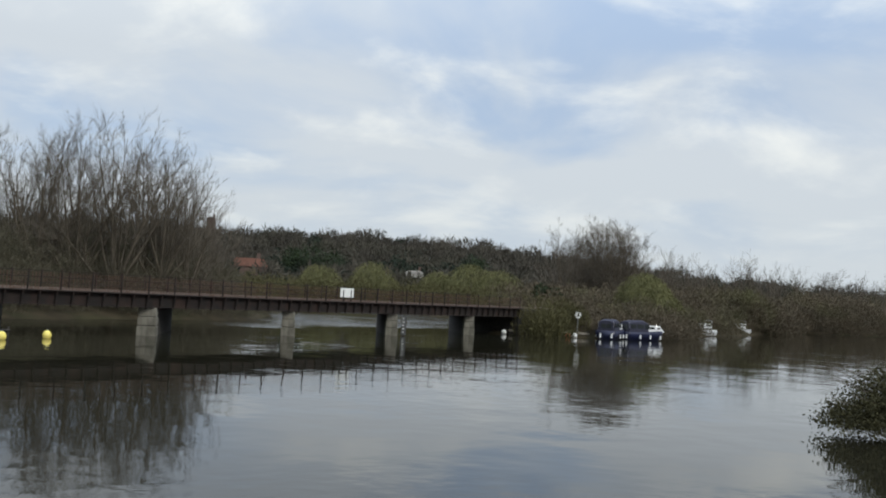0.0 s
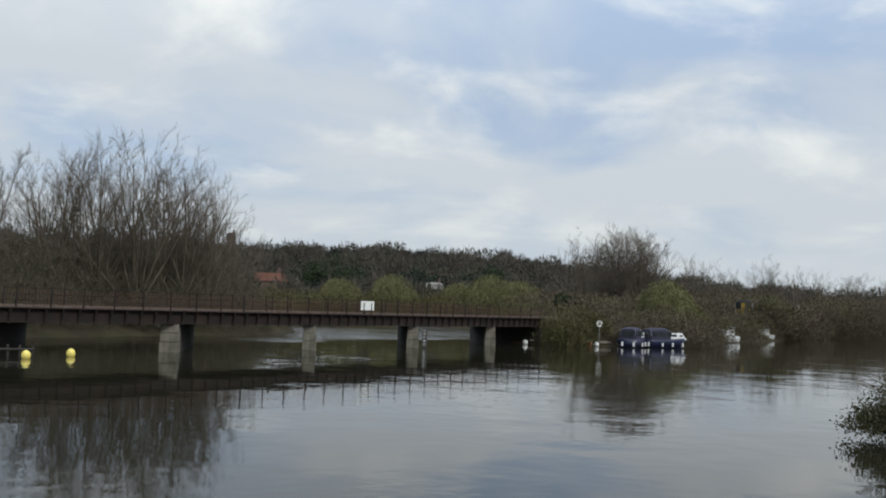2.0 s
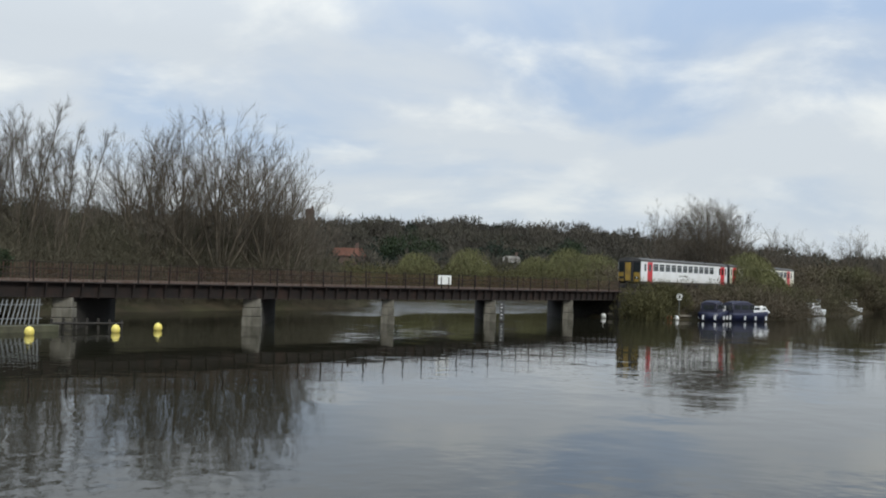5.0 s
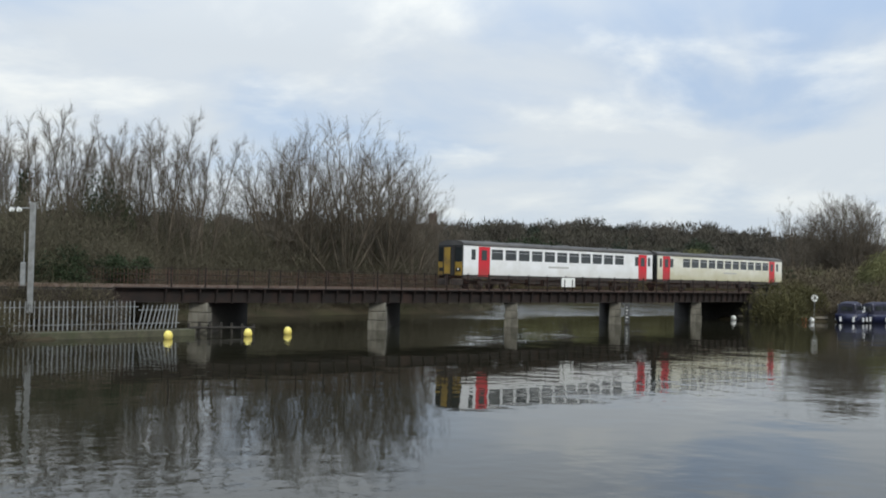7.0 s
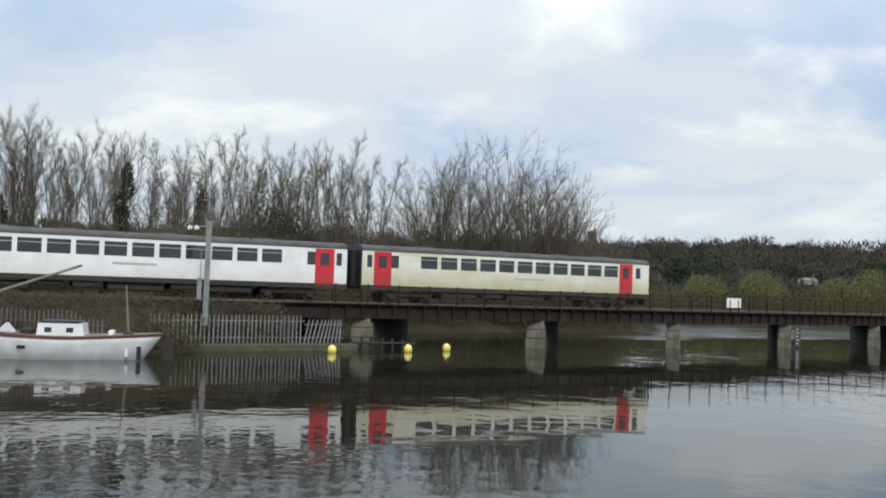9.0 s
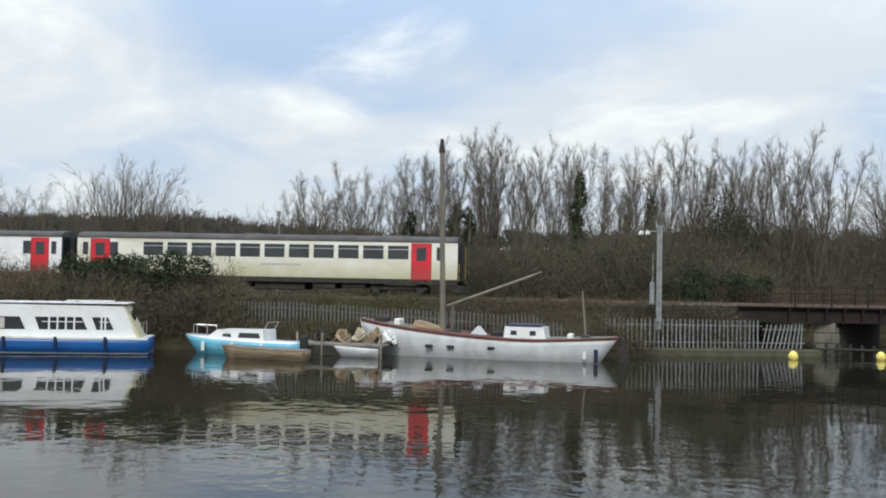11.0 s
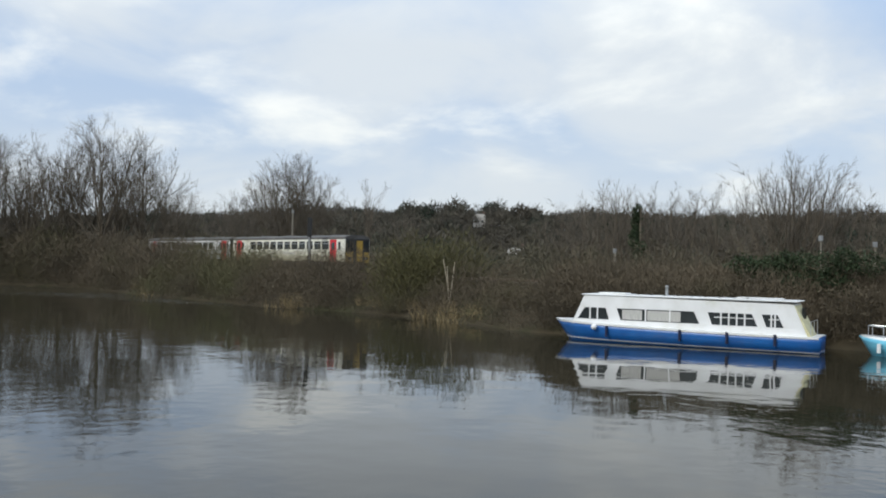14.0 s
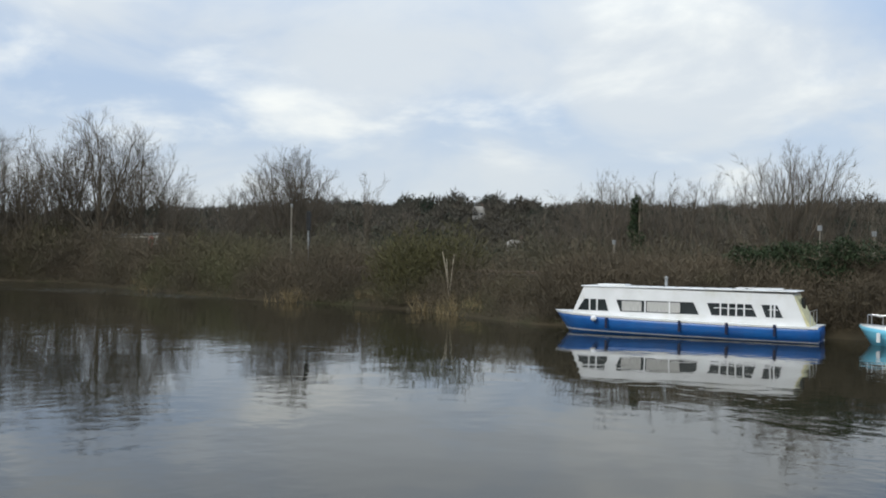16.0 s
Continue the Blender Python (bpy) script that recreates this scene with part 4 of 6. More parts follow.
def build_white_ketch():
    L, B = 12.9, 3.2
    g = tagged(group("old_sailing_boat"), "old white wooden sailing boat with bare mast and cluttered deck", "boat")
    hx, hy = -0.83, -0.559
    place_boat(g, -33.95 - 0.559 * 1.1, 32.75 + 0.83 * 1.1, hx, hy)
    sheer = lambda f: 0.98 + 1.35 * max(0, f - 0.3) ** 1.75 + 0.75 * max(0, 0.32 - f) ** 1.25
    hull = part("hull", loft_hull(bmesh.new(), L, B, sheer, 0.7, bow=1.9, transom=0.32, rake=0.55, counter=1.3, n=24), HULLWHITE, g, "chalky white hull", True)
    part("rubbing_rail", loft_hull(bmesh.new(), L + 0.05, B + 0.06, sheer, 0.7, bow=1.9, transom=0.32, rake=0.55, counter=1.3, n=24, low=0.965, high=1.035), MAROON, hull)
    part("deck", loft_hull(bmesh.new(), L - 0.3, B - 0.2, lambda f: sheer(f) + 0.06, 0.3, bow=1.9, transom=0.32, rake=0.55, counter=1.3, n=16), TIMBER, g)
    fx = lambda zx: L / 2 - (zx - 540) / (1515 - 540) * L
    for zx in (685, 838, 920, 1072):
        part("port_light", box(bmesh.new(), fx(zx) - 0.17, fx(zx) + 0.17, B / 2 - 0.35, B / 2 + 0.03, 0.5, 0.64, 0.03), BLACK, hull)
    cab = part("deckhouse", prism(bmesh.new(), [(fx(1262), 1.05), (fx(1108), 1.05), (fx(1112), 1.6), (fx(1255), 1.6)], -0.7, 0.9), GEL, g, "small white deckhouse")
    for zx in (1145, 1215):
        part("window", box(bmesh.new(), fx(zx) - 0.15, fx(zx) + 0.15, 0.901, 0.91, 1.2, 1.42), GLASS, cab)
    part("deckhouse_cover", box(bmesh.new(), fx(1245), fx(1115), -0.75, 0.8, 1.6, 1.72, 0.05), NAVY, cab)
    part("hatch", prism(bmesh.new(), [(fx(1030), 1.1), (fx(970), 1.12), (fx(1000), 1.55)], -0.3, 0.3), HULLWHITE, g)
    part("upturned_tender", prism(bmesh.new(), [(fx(870), 1.2), (fx(745), 1.35), (fx(760), 1.75), (fx(850), 1.45)], -0.5, 0.4), BROWNWOOD, g)
    for zx, w, z, mt in ((620, 0.5, 1.75, TARRED), (690, 0.3, 1.7, GEL), (905, 0.6, 1.2, TARRED), (1070, 0.5, 1.2, BLACK), (1345, 0.25, 1.2, GEL), (1400, 0.4, 1.15, TARRED)):
        part("deck_gear", box(bmesh.new(), fx(zx) - w / 2, fx(zx) + w / 2, -0.4, 0.5, z - 0.3, z + 0.12, 0.06), mt, g)
    mast = part("mast", tube(bmesh.new(), (fx(862), 0, 0.9), (fx(850) + 0.1, -0.1, 10.5), 0.145, 0.11, 10), TIMBER, g, "tall bare grey wooden mast")
    part("mast_head", tube(bmesh.new(), (fx(850) + 0.1, -0.1, 10.2), (fx(850) + 0.1, -0.1, 10.9), 0.16, 0.08, 10), TARRED, mast)
    part("boom", tube(bmesh.new(), (fx(880), 0.1, 2.5), (fx(1235), 0.1, 4.25), 0.075, 0.06, 8), TIMBER, g)
    part("boom_crutch", tube(bmesh.new(), (fx(900), 0.1, 1.1), (fx(900), 0.1, 2.62), 0.05), TIMBER, g)
    part("mizzen_stump", tube(bmesh.new(), (fx(1400), 0, 1.1), (fx(1385), 0, 3.4), 0.06, 0.03), TIMBER, g)
    part("rudder", prism(bmesh.new(), [(-L / 2 - 0.1, -0.4), (-L / 2 - 0.6, -0.4), (-L / 2 - 0.5, 0.5), (-L / 2 - 0.15, 1.3), (-L / 2 + 0.0, 1.3)], -0.06, 0.06), TARRED, g)
    part("fender", tube(bmesh.new(), (fx(1445), 1.2, 0.05), (fx(1445), 1.2, 0.65), 0.1), NAVY, g)
    part("fender", tube(bmesh.new(), (fx(1405), 1.25, 0.2), (fx(1405), 1.25, 0.55), 0.08), GEL, g)
    part("stem_post", prism(bmesh.new(), [(L / 2 - 0.55, -0.3), (L / 2 - 0.4, -0.3), (L / 2 + 0.1, 1.75), (L / 2 - 0.1, 1.8)], -0.08, 0.08), HULLWHITE, g)


def build_landing():
    g = tagged(group("timber_landing"), "cluttered timber landing stage between the moored boats", "landing stage")
    g.matrix_basis = Matrix.Translation((-38.7, 28.5, 0)) @ pose(0, 0, 0, 0, 0, math.degrees(math.atan2(-0.559, -0.83)))
    part("staging", box(bmesh.new(), -1.9, 2.6, -0.9, 0.9, 0.5, 0.62, 0.02), TIMBER, g)
    for x in (-1.8, -0.2, 1.2, 2.5):
        part("pile", tube(bmesh.new(), (x, 0.85, -1.4), (x, 0.85, 1.1), 0.07), TIMBER, g)
    part("fascia", box(bmesh.new(), -1.9, 2.6, 0.86, 0.9, 0.05, 0.5), TARRED, g)
    t = tagged(group("grp_tender"), "small dirty white tender against the landing stage", "boat")
    place_boat(t, -37.9, 28.2, -0.83, -0.559)
    part("hull", loft_hull(bmesh.new(), 2.4, 1.2, lambda f: 0.42 + 0.1 * f, 0.1, bow=1.8, transom=0.8), HULLWHITE, t, "", True)
    for k, (x, y, mt) in enumerate(((-39.6, 28.6, BROWNWOOD), (-38.9, 29.1, PALEWOOD), (-40.4, 27.9, TARRED), (-38.2, 29.5, BROWNWOOD), (-37.6, 29.9, BOARD))):
        h = tagged(group("rope_coil", (x, y, 0.62)), "tangled pile of rope and rusty gear on the landing", "rope coil", "gear on the landing")
        bm = bmesh.new()
        for j in range(5):
            rr = 0.5 - 0.07 * j
            for i in range(12):
                a0, a1 = 2 * math.pi * i / 12, 2 * math.pi * (i + 1) / 12
                h0, h1 = (0.1 + 0.1 * j + 0.12 * math.sin(3 * q + k + j) for q in (a0, a1))
                tube(bm, (rr * math.cos(a0), 0.7 * rr * math.sin(a0), h0 + 0.2 * math.cos(a0) * (k % 2)), (rr * math.cos(a1), 0.7 * rr * math.sin(a1), h1 + 0.2 * math.cos(a1) * (k % 2)), 0.05, n=5)
        part("coil", bm, mt, h)


build_blue_boat()
build_small_cruiser("cabin_cruiser", -41.9, 24.3, -0.832, -0.555, 6.1, 2.1, CYAN, "small turquoise and white cabin cruiser", 0.62, cabin=(0.26, 0.72), cabin_h=0.42)
build_old_dinghy()
build_white_ketch()
build_landing()
build_small_cruiser("cabin_cruiser", 18.2, 102.6, 0.42, 0.9, 5.0, 2.4, NAVY, "navy blue cruiser with dark canvas canopy at the jetty", 0.85, cabin=(0.5, 0.78), cabin_h=0.55, canopy=True, group_="boats by the jetty")
build_small_cruiser("cabin_cruiser", 21.9, 104.6, 0.86, 0.5, 5.6, 2.3, NAVY, "navy hulled cruiser with a dark canopy and white cabin", 0.8, cabin=(0.5, 0.86), cabin_h=0.6, canopy=True, group_="boats by the jetty")
for _x, _y, _L in ((35.9, 132.0, 5.4), (46.6, 151.6, 6.2), (66.6, 189.5, 7.6)):
    build_small_cruiser("cabin_cruiser", _x, _y, -0.6, -0.8, _L, _L * 0.36, HULLWHITE, "white cabin cruiser moored beneath bare bushes", 0.8, cabin_h=0.75, group_="white boats along the bank")


# ---- fences, posts and small things on the banks ----
def build_fence(name, pts, z0, h, gap=0.24, lean=0.0, steel=None, label="grey galvanised palisade fence on the quay"):
    g = tagged(group(name), label, "fence")
    steel = steel or GALV
    bm = prism(bmesh.new(), [(-0.034, 0), (0.034, 0), (0.034, h - 0.08), (0, h), (-0.034, h - 0.08)], -0.012, 0.012)
    pale = bpy.data.meshes.new("pale"); bm.to_mesh(pale); bm.free(); pale.materials.append(steel)
    k = 0
    for (x0, y0), (x1, y1) in zip(pts, pts[1:]):
        d = Vector((x1 - x0, y1 - y0)); n = int(d.length / gap); ang = math.degrees(math.atan2(d.y, d.x))
        zs = ground_z([(x0 + d.x * i / n, y0 + d.y * i / n) for i in range(n)]) if z0 is None else np.full(n, z0)
        for i in range(n):
            k += 1
            shared("pale", pale, g, Matrix.Translation((x0 + d.x * i / n, y0 + d.y * i / n, zs[i])) @ pose(0, 0, 0, 2.0 * math.sin(k * 1.7), lean * (1 + 0.6 * math.sin(k * 0.4)) + 0.6 * math.sin(k * 2.3), ang))
        for dz in (0.3, h - 0.35):
            za, zb = float(zs[0]) + dz, float(zs[-1]) + dz
            nx, ny = d.normalized().y * 0.03, -d.normalized().x * 0.03
            part("rail", tube(bmesh.new(), (x0 - nx, y0 - ny, za), (x1 - nx, y1 - ny, zb), 0.025, n=5), steel, g)
    return g


def build_quay():
    q = tagged(group("quay_wall"), "low stained concrete quay edge below the fence", "quay", kind="structure")
    a, b, c = Vector((-34, 39.5)), Vector((-31.4, 43.9)), Vector((-26.6, 51.2))
    for p, r in ((a, b), (b, c)):
        d = r - p
        ob = part("coping", box(bmesh.new(), 0, d.length, -0.9, 0, -1.2, 0.36, 0.04), MOSSY, q)
        ob.matrix_basis = Matrix.Translation((p.x, p.y, 0)) @ pose(0, 0, 0, 0, 0, math.degrees(math.atan2(d.y, d.x)))


build_quay()
build_fence("palisade_fence", [(-33.3, 41.4), (-31.3, 44.6), (-28.4, 48.9)], 0.36, 1.58)
build_fence("palisade_fence", [(-28.4, 48.9), (-27.0, 51.0)], 0.36, 1.4, lean=9.0, label="galvanised palisade fence panel leaning towards the bridge")
build_fence("palisade_fence", [tuple(beside(q, o)[:2]) for q, o in ((108, 6.4), (98, 6.4), (93, 6.8), (84, 7.2))], None, 1.4, 0.2, steel=DULLSTEEL, label="long dull grey palisade fence at the foot of the embankment")


def build_signal_post():
    g = tagged(group("lamp_post"), "grey lattice railway post with two small lamps", "railway post")
    p = beside(78.7, 4.0)
    g.matrix_basis = Matrix.Translation((p.x, p.y, 1.3)) @ pose(0, 0, 0, 0, 0, 30)
    bm = bmesh.new()
    box(bm, -0.08, 0.08, -0.02, 0.02, 0, 5.7)
    for x in (-0.11, 0.11):
        box(bm, x - 0.03, x + 0.03, -0.08, 0.08, 0, 5.7)
    for i in range(11):
        tube(bm, (-0.13, 0, 0.3 + i * 0.5), (0.13, 0, 0.55 + i * 0.5), 0.02, n=5)
    part("column", bm, GALV, g)
    part("arm", tube(bmesh.new(), (0, 0, 5.4), (-0.9, -0.3, 5.35), 0.035), GALV, g)
    for x in (-0.9, -0.55):
        part("lamp", tube(bmesh.new(), (x, -0.25, 5.25), (x - 0.12, -0.35, 5.3), 0.1, 0.13), BOARD, g)
    part("cabinet", box(bmesh.new(), -0.5, -0.25, -0.15, 0.15, 1.4, 2.6, 0.02), GALV, g)
    part("aerial", tube(bmesh.new(), (-0.35, 0, 2.0), (-0.35, 0, 4.2), 0.025), GALV, g)


def build_pole_sign(x, y, h, label):
    g = tagged(group("river_sign", (x, y, float(ground_z([(x, y)])[0]) - 0.1)), label, "sign post")
    part("post", tube(bmesh.new(), (0, 0, 0), (0, 0, h), 0.06), GALV, g)
    bm = bmesh.new()
    tube(bm, (0, -0.07, h), (0, -0.1, h), 0.34, n=20)
    part("disc", bm, BOARD, g)
    part("mark", box(bmesh.new(), -0.09, 0.09, -0.107, -0.101, h - 0.12, h + 0.12), INK, g)


def build_wire_posts():
    # thin line-side posts past the moored cruiser
    for x, y, h, r in ((-62.5, 29.0, 5.4, 0.06), (-60.0, 37.5, 7.6, 0.09), (-64.0, 33.5, 5.0, 0.07), (-75.5, 18.4, 4.4, 0.09), (-104.0, -9.4, 7.0, 0.1)):
        z = float(ground_z([(x, y)])[0]) - 0.2
        g = tagged(group("lineside_post", (x, y, z)), "slim pale post standing in the lineside scrub", "post", "lineside posts")
        part("pole", tube(bmesh.new(), (0, 0, 0), (0.05, 0, h), r, r * 0.8), TIMBER, g)
        part("cap", box(bmesh.new(), -0.12, 0.12, -0.12, 0.12, h - 0.3, h + 0.05, 0.02), GALV, g)


def build_signal():
    p = beside(157.0, 3.2)
    z = 2.2
    g = tagged(group("railway_signal", (p.x, p.y, z)), "black railway signal head on a grey post", "signal")
    part("post", tube(bmesh.new(), (0, 0, -0.5), (0, 0, 4.6), 0.09), GALV, g)
    part("head", box(bmesh.new(), -0.35, 0.35, -0.2, 0.2, 3.9, 5.7, 0.06), BLACK, g)
    part("ladder", box(bmesh.new(), -0.5, -0.46, -0.14, 0.14, 0, 5.4), UNDER, g)


def build_jetty():
    g = tagged(group("jetty"), "low timber jetty edge with a mesh fence behind", "jetty")
    g.matrix_basis = Matrix.Translation((11.3, 101.3, 0)) @ pose(0, 0, 0, 0, 0, 16)
    part("staging", box(bmesh.new(), -4.5, 4.5, -0.6, 1.2, 0.28, 0.5, 0.02), TIMBER, g)
    for i in range(7):
        part("pile", tube(bmesh.new(), (-4.4 + i * 1.45, -0.5, -1.3), (-4.4 + i * 1.45, -0.5, 0.7), 0.08), TARRED, g)
    for i in range(6):
        part("fence_post", tube(bmesh.new(), (-3.4 + i * 1.6, 1.1, 0.4), (-3.4 + i * 1.6, 1.1, 2.3), 0.03), GALV, g)
    for x, y, m in ((13.3, 100.2, ORANGE), (13.9, 99.6, GEL), (6.6, 98.6, BOARD)):
        b = tagged(group("jetty_buoy", (x, y, 0.0)), "round plastic fender buoy by the jetty", "buoy", "fender buoys")
        part("float", ball(bmesh.new(), (0, 0, 0.2), 0.28), m, b)


def build_dead_branch():
    x, y = 69.5 * math.sin(radians(-85.9)), 69.5 * math.cos(radians(-85.9))
    g = tagged(group("dead_branch", (x, y, float(ground_z([(x, y)])[0]) - 0.1)), "pale forked dead branches standing in the scrub", "dead branch")
    for a, b in (((0, 0, 0), (-0.1, 0.35, 3.3)), ((0, 0, 0), (0.1, -0.2, 3.0)), ((0.05, -0.1, 1.5), (0.2, -0.5, 3.5))):
        part("bough", tube(bmesh.new(), a, b, 0.05, 0.025, 6), PALEWOOD, g)


build_dead_branch()
build_signal_post()
build_pole_sign(14.5, 102.0, 2.1, "round white river sign on a tall post by the jetty")
build_wire_posts()
build_signal()
build_jetty()


# ---- trees ----
def fan(rng, d, angle, rise):
    """A way that leaves d at about an angle (radians), drawn a little upwards."""
    side = unit(np.cross(d, rng.normal(size=3)))
    t = angle * rng.uniform(0.7, 1.3)
    return unit(d * math.cos(t) + side * math.sin(t) + np.array([0, 0, rise]))


def grow(rng, H, W, base=0.2, limbs=14, elev=(45, 86), sec=9, ter=5, twigs=9, start=0.25, sec_len=0.45, ter_len=0.5, twig=0.055, girth=0.011, angle=0.55, rise=0.16):
    """A bare tree H metres high, W its crown's half width: straight limbs fan out to a dome, with boughs, branches and twigs on them.
    Gives limbs (from, to, radius, radius, order) and twigs (base, way, length, width)."""
    out, tb, tw, tl = [], [], [], []

    def bough(p, d, ln, r, order, n, bend):
        """A tapering bough in n pieces; gives its joints and ways."""
        joints = [(p, d)]
        for i in range(n):
            d = unit(d + rng.normal(size=3) * 0.05 + np.array([0, 0, bend]))
            q = p + d * ln / n
            out.append((p, q, r * (1 - 0.82 * i / n), r * (1 - 0.82 * (i + 1) / n), order))
            p = q
            joints.append((p, d))
        return joints

    def on(joints, f):
        k = min(int(f * (len(joints) - 1)), len(joints) - 2)
        u = f * (len(joints) - 1) - k
        return joints[k][0] * (1 - u) + joints[k + 1][0] * u, joints[k + 1][1]

    trunk = bough(np.array([0, 0, -0.3]), np.array([0, 0, 1.0]), H * base + 0.3, H * girth * 1.6, 0, 3, 0.0)
    for i in range(limbs):
        a, e = 2 * math.pi * (i + 0.7 * rng.random()) / limbs * 2.618, radians(elev[0] + (elev[1] - elev[0]) * ((i + rng.random()) / limbs) ** 0.8)
        d = np.array([math.cos(e) * math.cos(a), math.cos(e) * math.sin(a), math.sin(e)])
        p, _ = on(trunk, rng.uniform(0.25, 1.0))
        ln = 0.86 / math.hypot(math.cos(e) / W, math.sin(e) / (H * 0.98 - p[2])) * rng.uniform(0.92, 1.03)
        main = bough(p, d, ln, H * girth * rng.uniform(0.6, 1.0), 0, 6, 0.03)
        for k in range(sec):
            f = start + (0.98 - start) * (k + rng.random()) / sec
            q, dq = on(main, f)
            sl = ln * sec_len * (1.08 - 0.62 * f) * rng.uniform(0.7, 1.2)
            br = bough(q, fan(rng, dq, angle, rise), sl, H * girth * 0.32 * (1.15 - 0.7 * f), 1, 3, 0.05)
            for m in range(ter):
                g = 0.2 + 0.8 * (m + rng.random()) / ter
                u, du = on(br, min(g, 0.99))
                tlen = max(0.35, sl * ter_len * (1.1 - 0.6 * g))
                tr = bough(u, fan(rng, du, angle, rise * 0.8), tlen, H * girth * 0.1, 1, 2, 0.04)
                for _ in range(twigs):
                    v, dv = on(tr, rng.uniform(0.05, 0.99))
                    tb.append(v); tw.append(fan(rng, dv, 0.5, 0.12)); tl.append(twig * H * rng.uniform(0.4, 1.1))
    return out, (np.array(tb), np.array(tw), np.array(tl), np.full(len(tl), 0.0006 * H + 0.005))


def make_tree(name, label, seed, H, crown=TWIG, **kw):
    rng = np.random.default_rng(seed)
    limbs, tw = grow(rng, H, **kw)
    t = tagged(group(name), label, "tree", "bare trees")
    shared("trunk", limb_mesh("trunk", [l for l in limbs if l[4] == 0], BARK, 6), t, Matrix.Identity(4))
    tagged(shared("branchwork", limb_mesh("branchwork", [l for l in limbs if l[4] == 1], BARK, 3), t, Matrix.Identity(4)), kind="stuff")
    co, f = slivers(*tw, rng)
    t["tall"] = float(np.percentile(co[:, 2], 99.3))
    tagged(shared("crown", array_mesh("crown", co, f, crown), t, Matrix.Identity(4)), kind="stuff")
    return t


def put_tree(src, az, r, top, rz, first=[]):
    """Stand a copy of a tree at a bearing and range, its top at the height top."""
    x, y = r * math.sin(radians(az)), r * math.cos(radians(az))
    z = float(ground_z([(x, y)])[0])
    k = (top - z) / src[0]["tall"]
    m = Matrix.Translation((x, y, z)) @ pose(0, 0, 0, 0, 0, rz)
    if src[0].name not in first:
        first.append(src[0].name)
        src[0].matrix_basis = m @ Matrix.Scale(k, 4)
        return src[0]
    return copy_thing(src[0], m @ Matrix.Scale(k / src[0].scale[0], 4))


def treeset():
    rng = random.Random(4)
    slim = [(make_tree("slender_tree", "tall slender bare tree in a dense lineside row", 20 + i, 15, W=2.6, base=0.05, limbs=4, elev=(80, 88), sec=20, ter=4, twigs=10, start=0.34, sec_len=0.18, ter_len=0.5, twig=0.05, girth=0.0058, angle=0.52, rise=0.2), 15.0) for i in range(4)]
    wide = [(make_tree("spreading_tree", "large bare tree with a wide fan of grey branches", 40 + i, 16, W=6.6, base=0.2, limbs=13, elev=(38, 86), sec=9, ter=5, twigs=10, start=0.3, sec_len=0.5, ter_len=0.55, girth=0.0085, angle=0.62, rise=0.1), 15.5) for i in range(3)]
    dome = [(make_tree("domed_tree", "bare tree with a dense rounded crown", 60 + i, 14, W=7.0, base=0.15, limbs=18, elev=(22, 86), sec=9, ter=6, twigs=12, start=0.35, sec_len=0.45, ter_len=0.55, girth=0.008, angle=0.6, rise=0.1), 12.5) for i in range(2)]
    small = [(make_tree("small_bare_tree", "small thin bare tree above the lineside scrub", 80 + i, 9, W=3.4, base=0.16, limbs=8, elev=(45, 86), sec=7, ter=4, twigs=9, start=0.3, sec_len=0.45, twig=0.065, girth=0.009, angle=0.58, rise=0.12), 8.5) for i in range(3)]
    R = lambda: rng.uniform(0, 360)
    # the big trees behind the bridge
    for az, r, top in ((-18.6, 92, 18.2), (-16.2, 95, 16.6), (-14.6, 97, 13.6), (-20.6, 93, 17.8), (-22.6, 94, 16.2), (-13.2, 112, 12.0), (-17.3, 100, 18.2), (-15.2, 104, 15.0), (-21.7, 102, 17.2), (-23.8, 98, 15.0)):
        put_tree(rng.choice(wide), az, r, top, R())
    # the row of slender trees behind the line
    az = -26.6
    while az > -53.5:
        top = np.interp(-az, [26.6, 28, 36, 45, 50, 54], [14.2, 15.4, 15.4, 16.6, 15.0, 11.8]) + rng.uniform(-1.1, 0.8)
        put_tree(rng.choice(slim), az, rng.uniform(80, 98), float(top), R())
        az -= rng.uniform(0.58, 0.9)
    for az, r, top in ((-53.8, 84, 12.6), (-54.8, 86, 12.0), (-55.9, 85, 12.8), (-57.0, 88, 11.6)):
        put_tree(rng.choice(slim), az, r, top, R())
    for az, r, top in ((-54.5, 80, 10.5), (-56, 84, 11.2), (-57.6, 82, 9.8), (-60, 84, 9.4), (-61.5, 82, 9.0), (-64.2, 84, 11.6), (-65.6, 85, 13.0), (-66.6, 84, 13.2), (-67.6, 86, 12.4), (-70.4, 92, 11.6),
                       (-71.4, 95, 11.0), (-73.0, 96, 11.8), (-75.2, 98, 11.6), (-76.6, 96, 12.3), (-78.2, 104, 11.4), (-79.4, 104, 10.2), (-63.0, 86, 10.6), (-72.2, 94, 11.2), (-74.2, 97, 11.8), (-76.0, 97, 12.0), (-77.4, 100, 11.6), (-66.1, 85, 13.2), (-67.1, 85, 13.4), (-69.2, 90, 10.8), (-58.8, 84, 9.8)):
        put_tree(rng.choice(small), az, r, top, R())
    # far up the river
    for az, r, top in ((-105.8, 139, 22.5), (-103.6, 140, 20.5), (-102.2, 138, 15.5), (-108.0, 141, 20.0), (-109.6, 139, 18.5), (-111.5, 142, 19.5), (-113.5, 142, 20.0), (-104.8, 143, 21.0), (-107.0, 144, 20.5), (-110.6, 145, 19.5), (-101.6, 141, 14.0)):
        put_tree(rng.choice(wide), az, r, top, R())
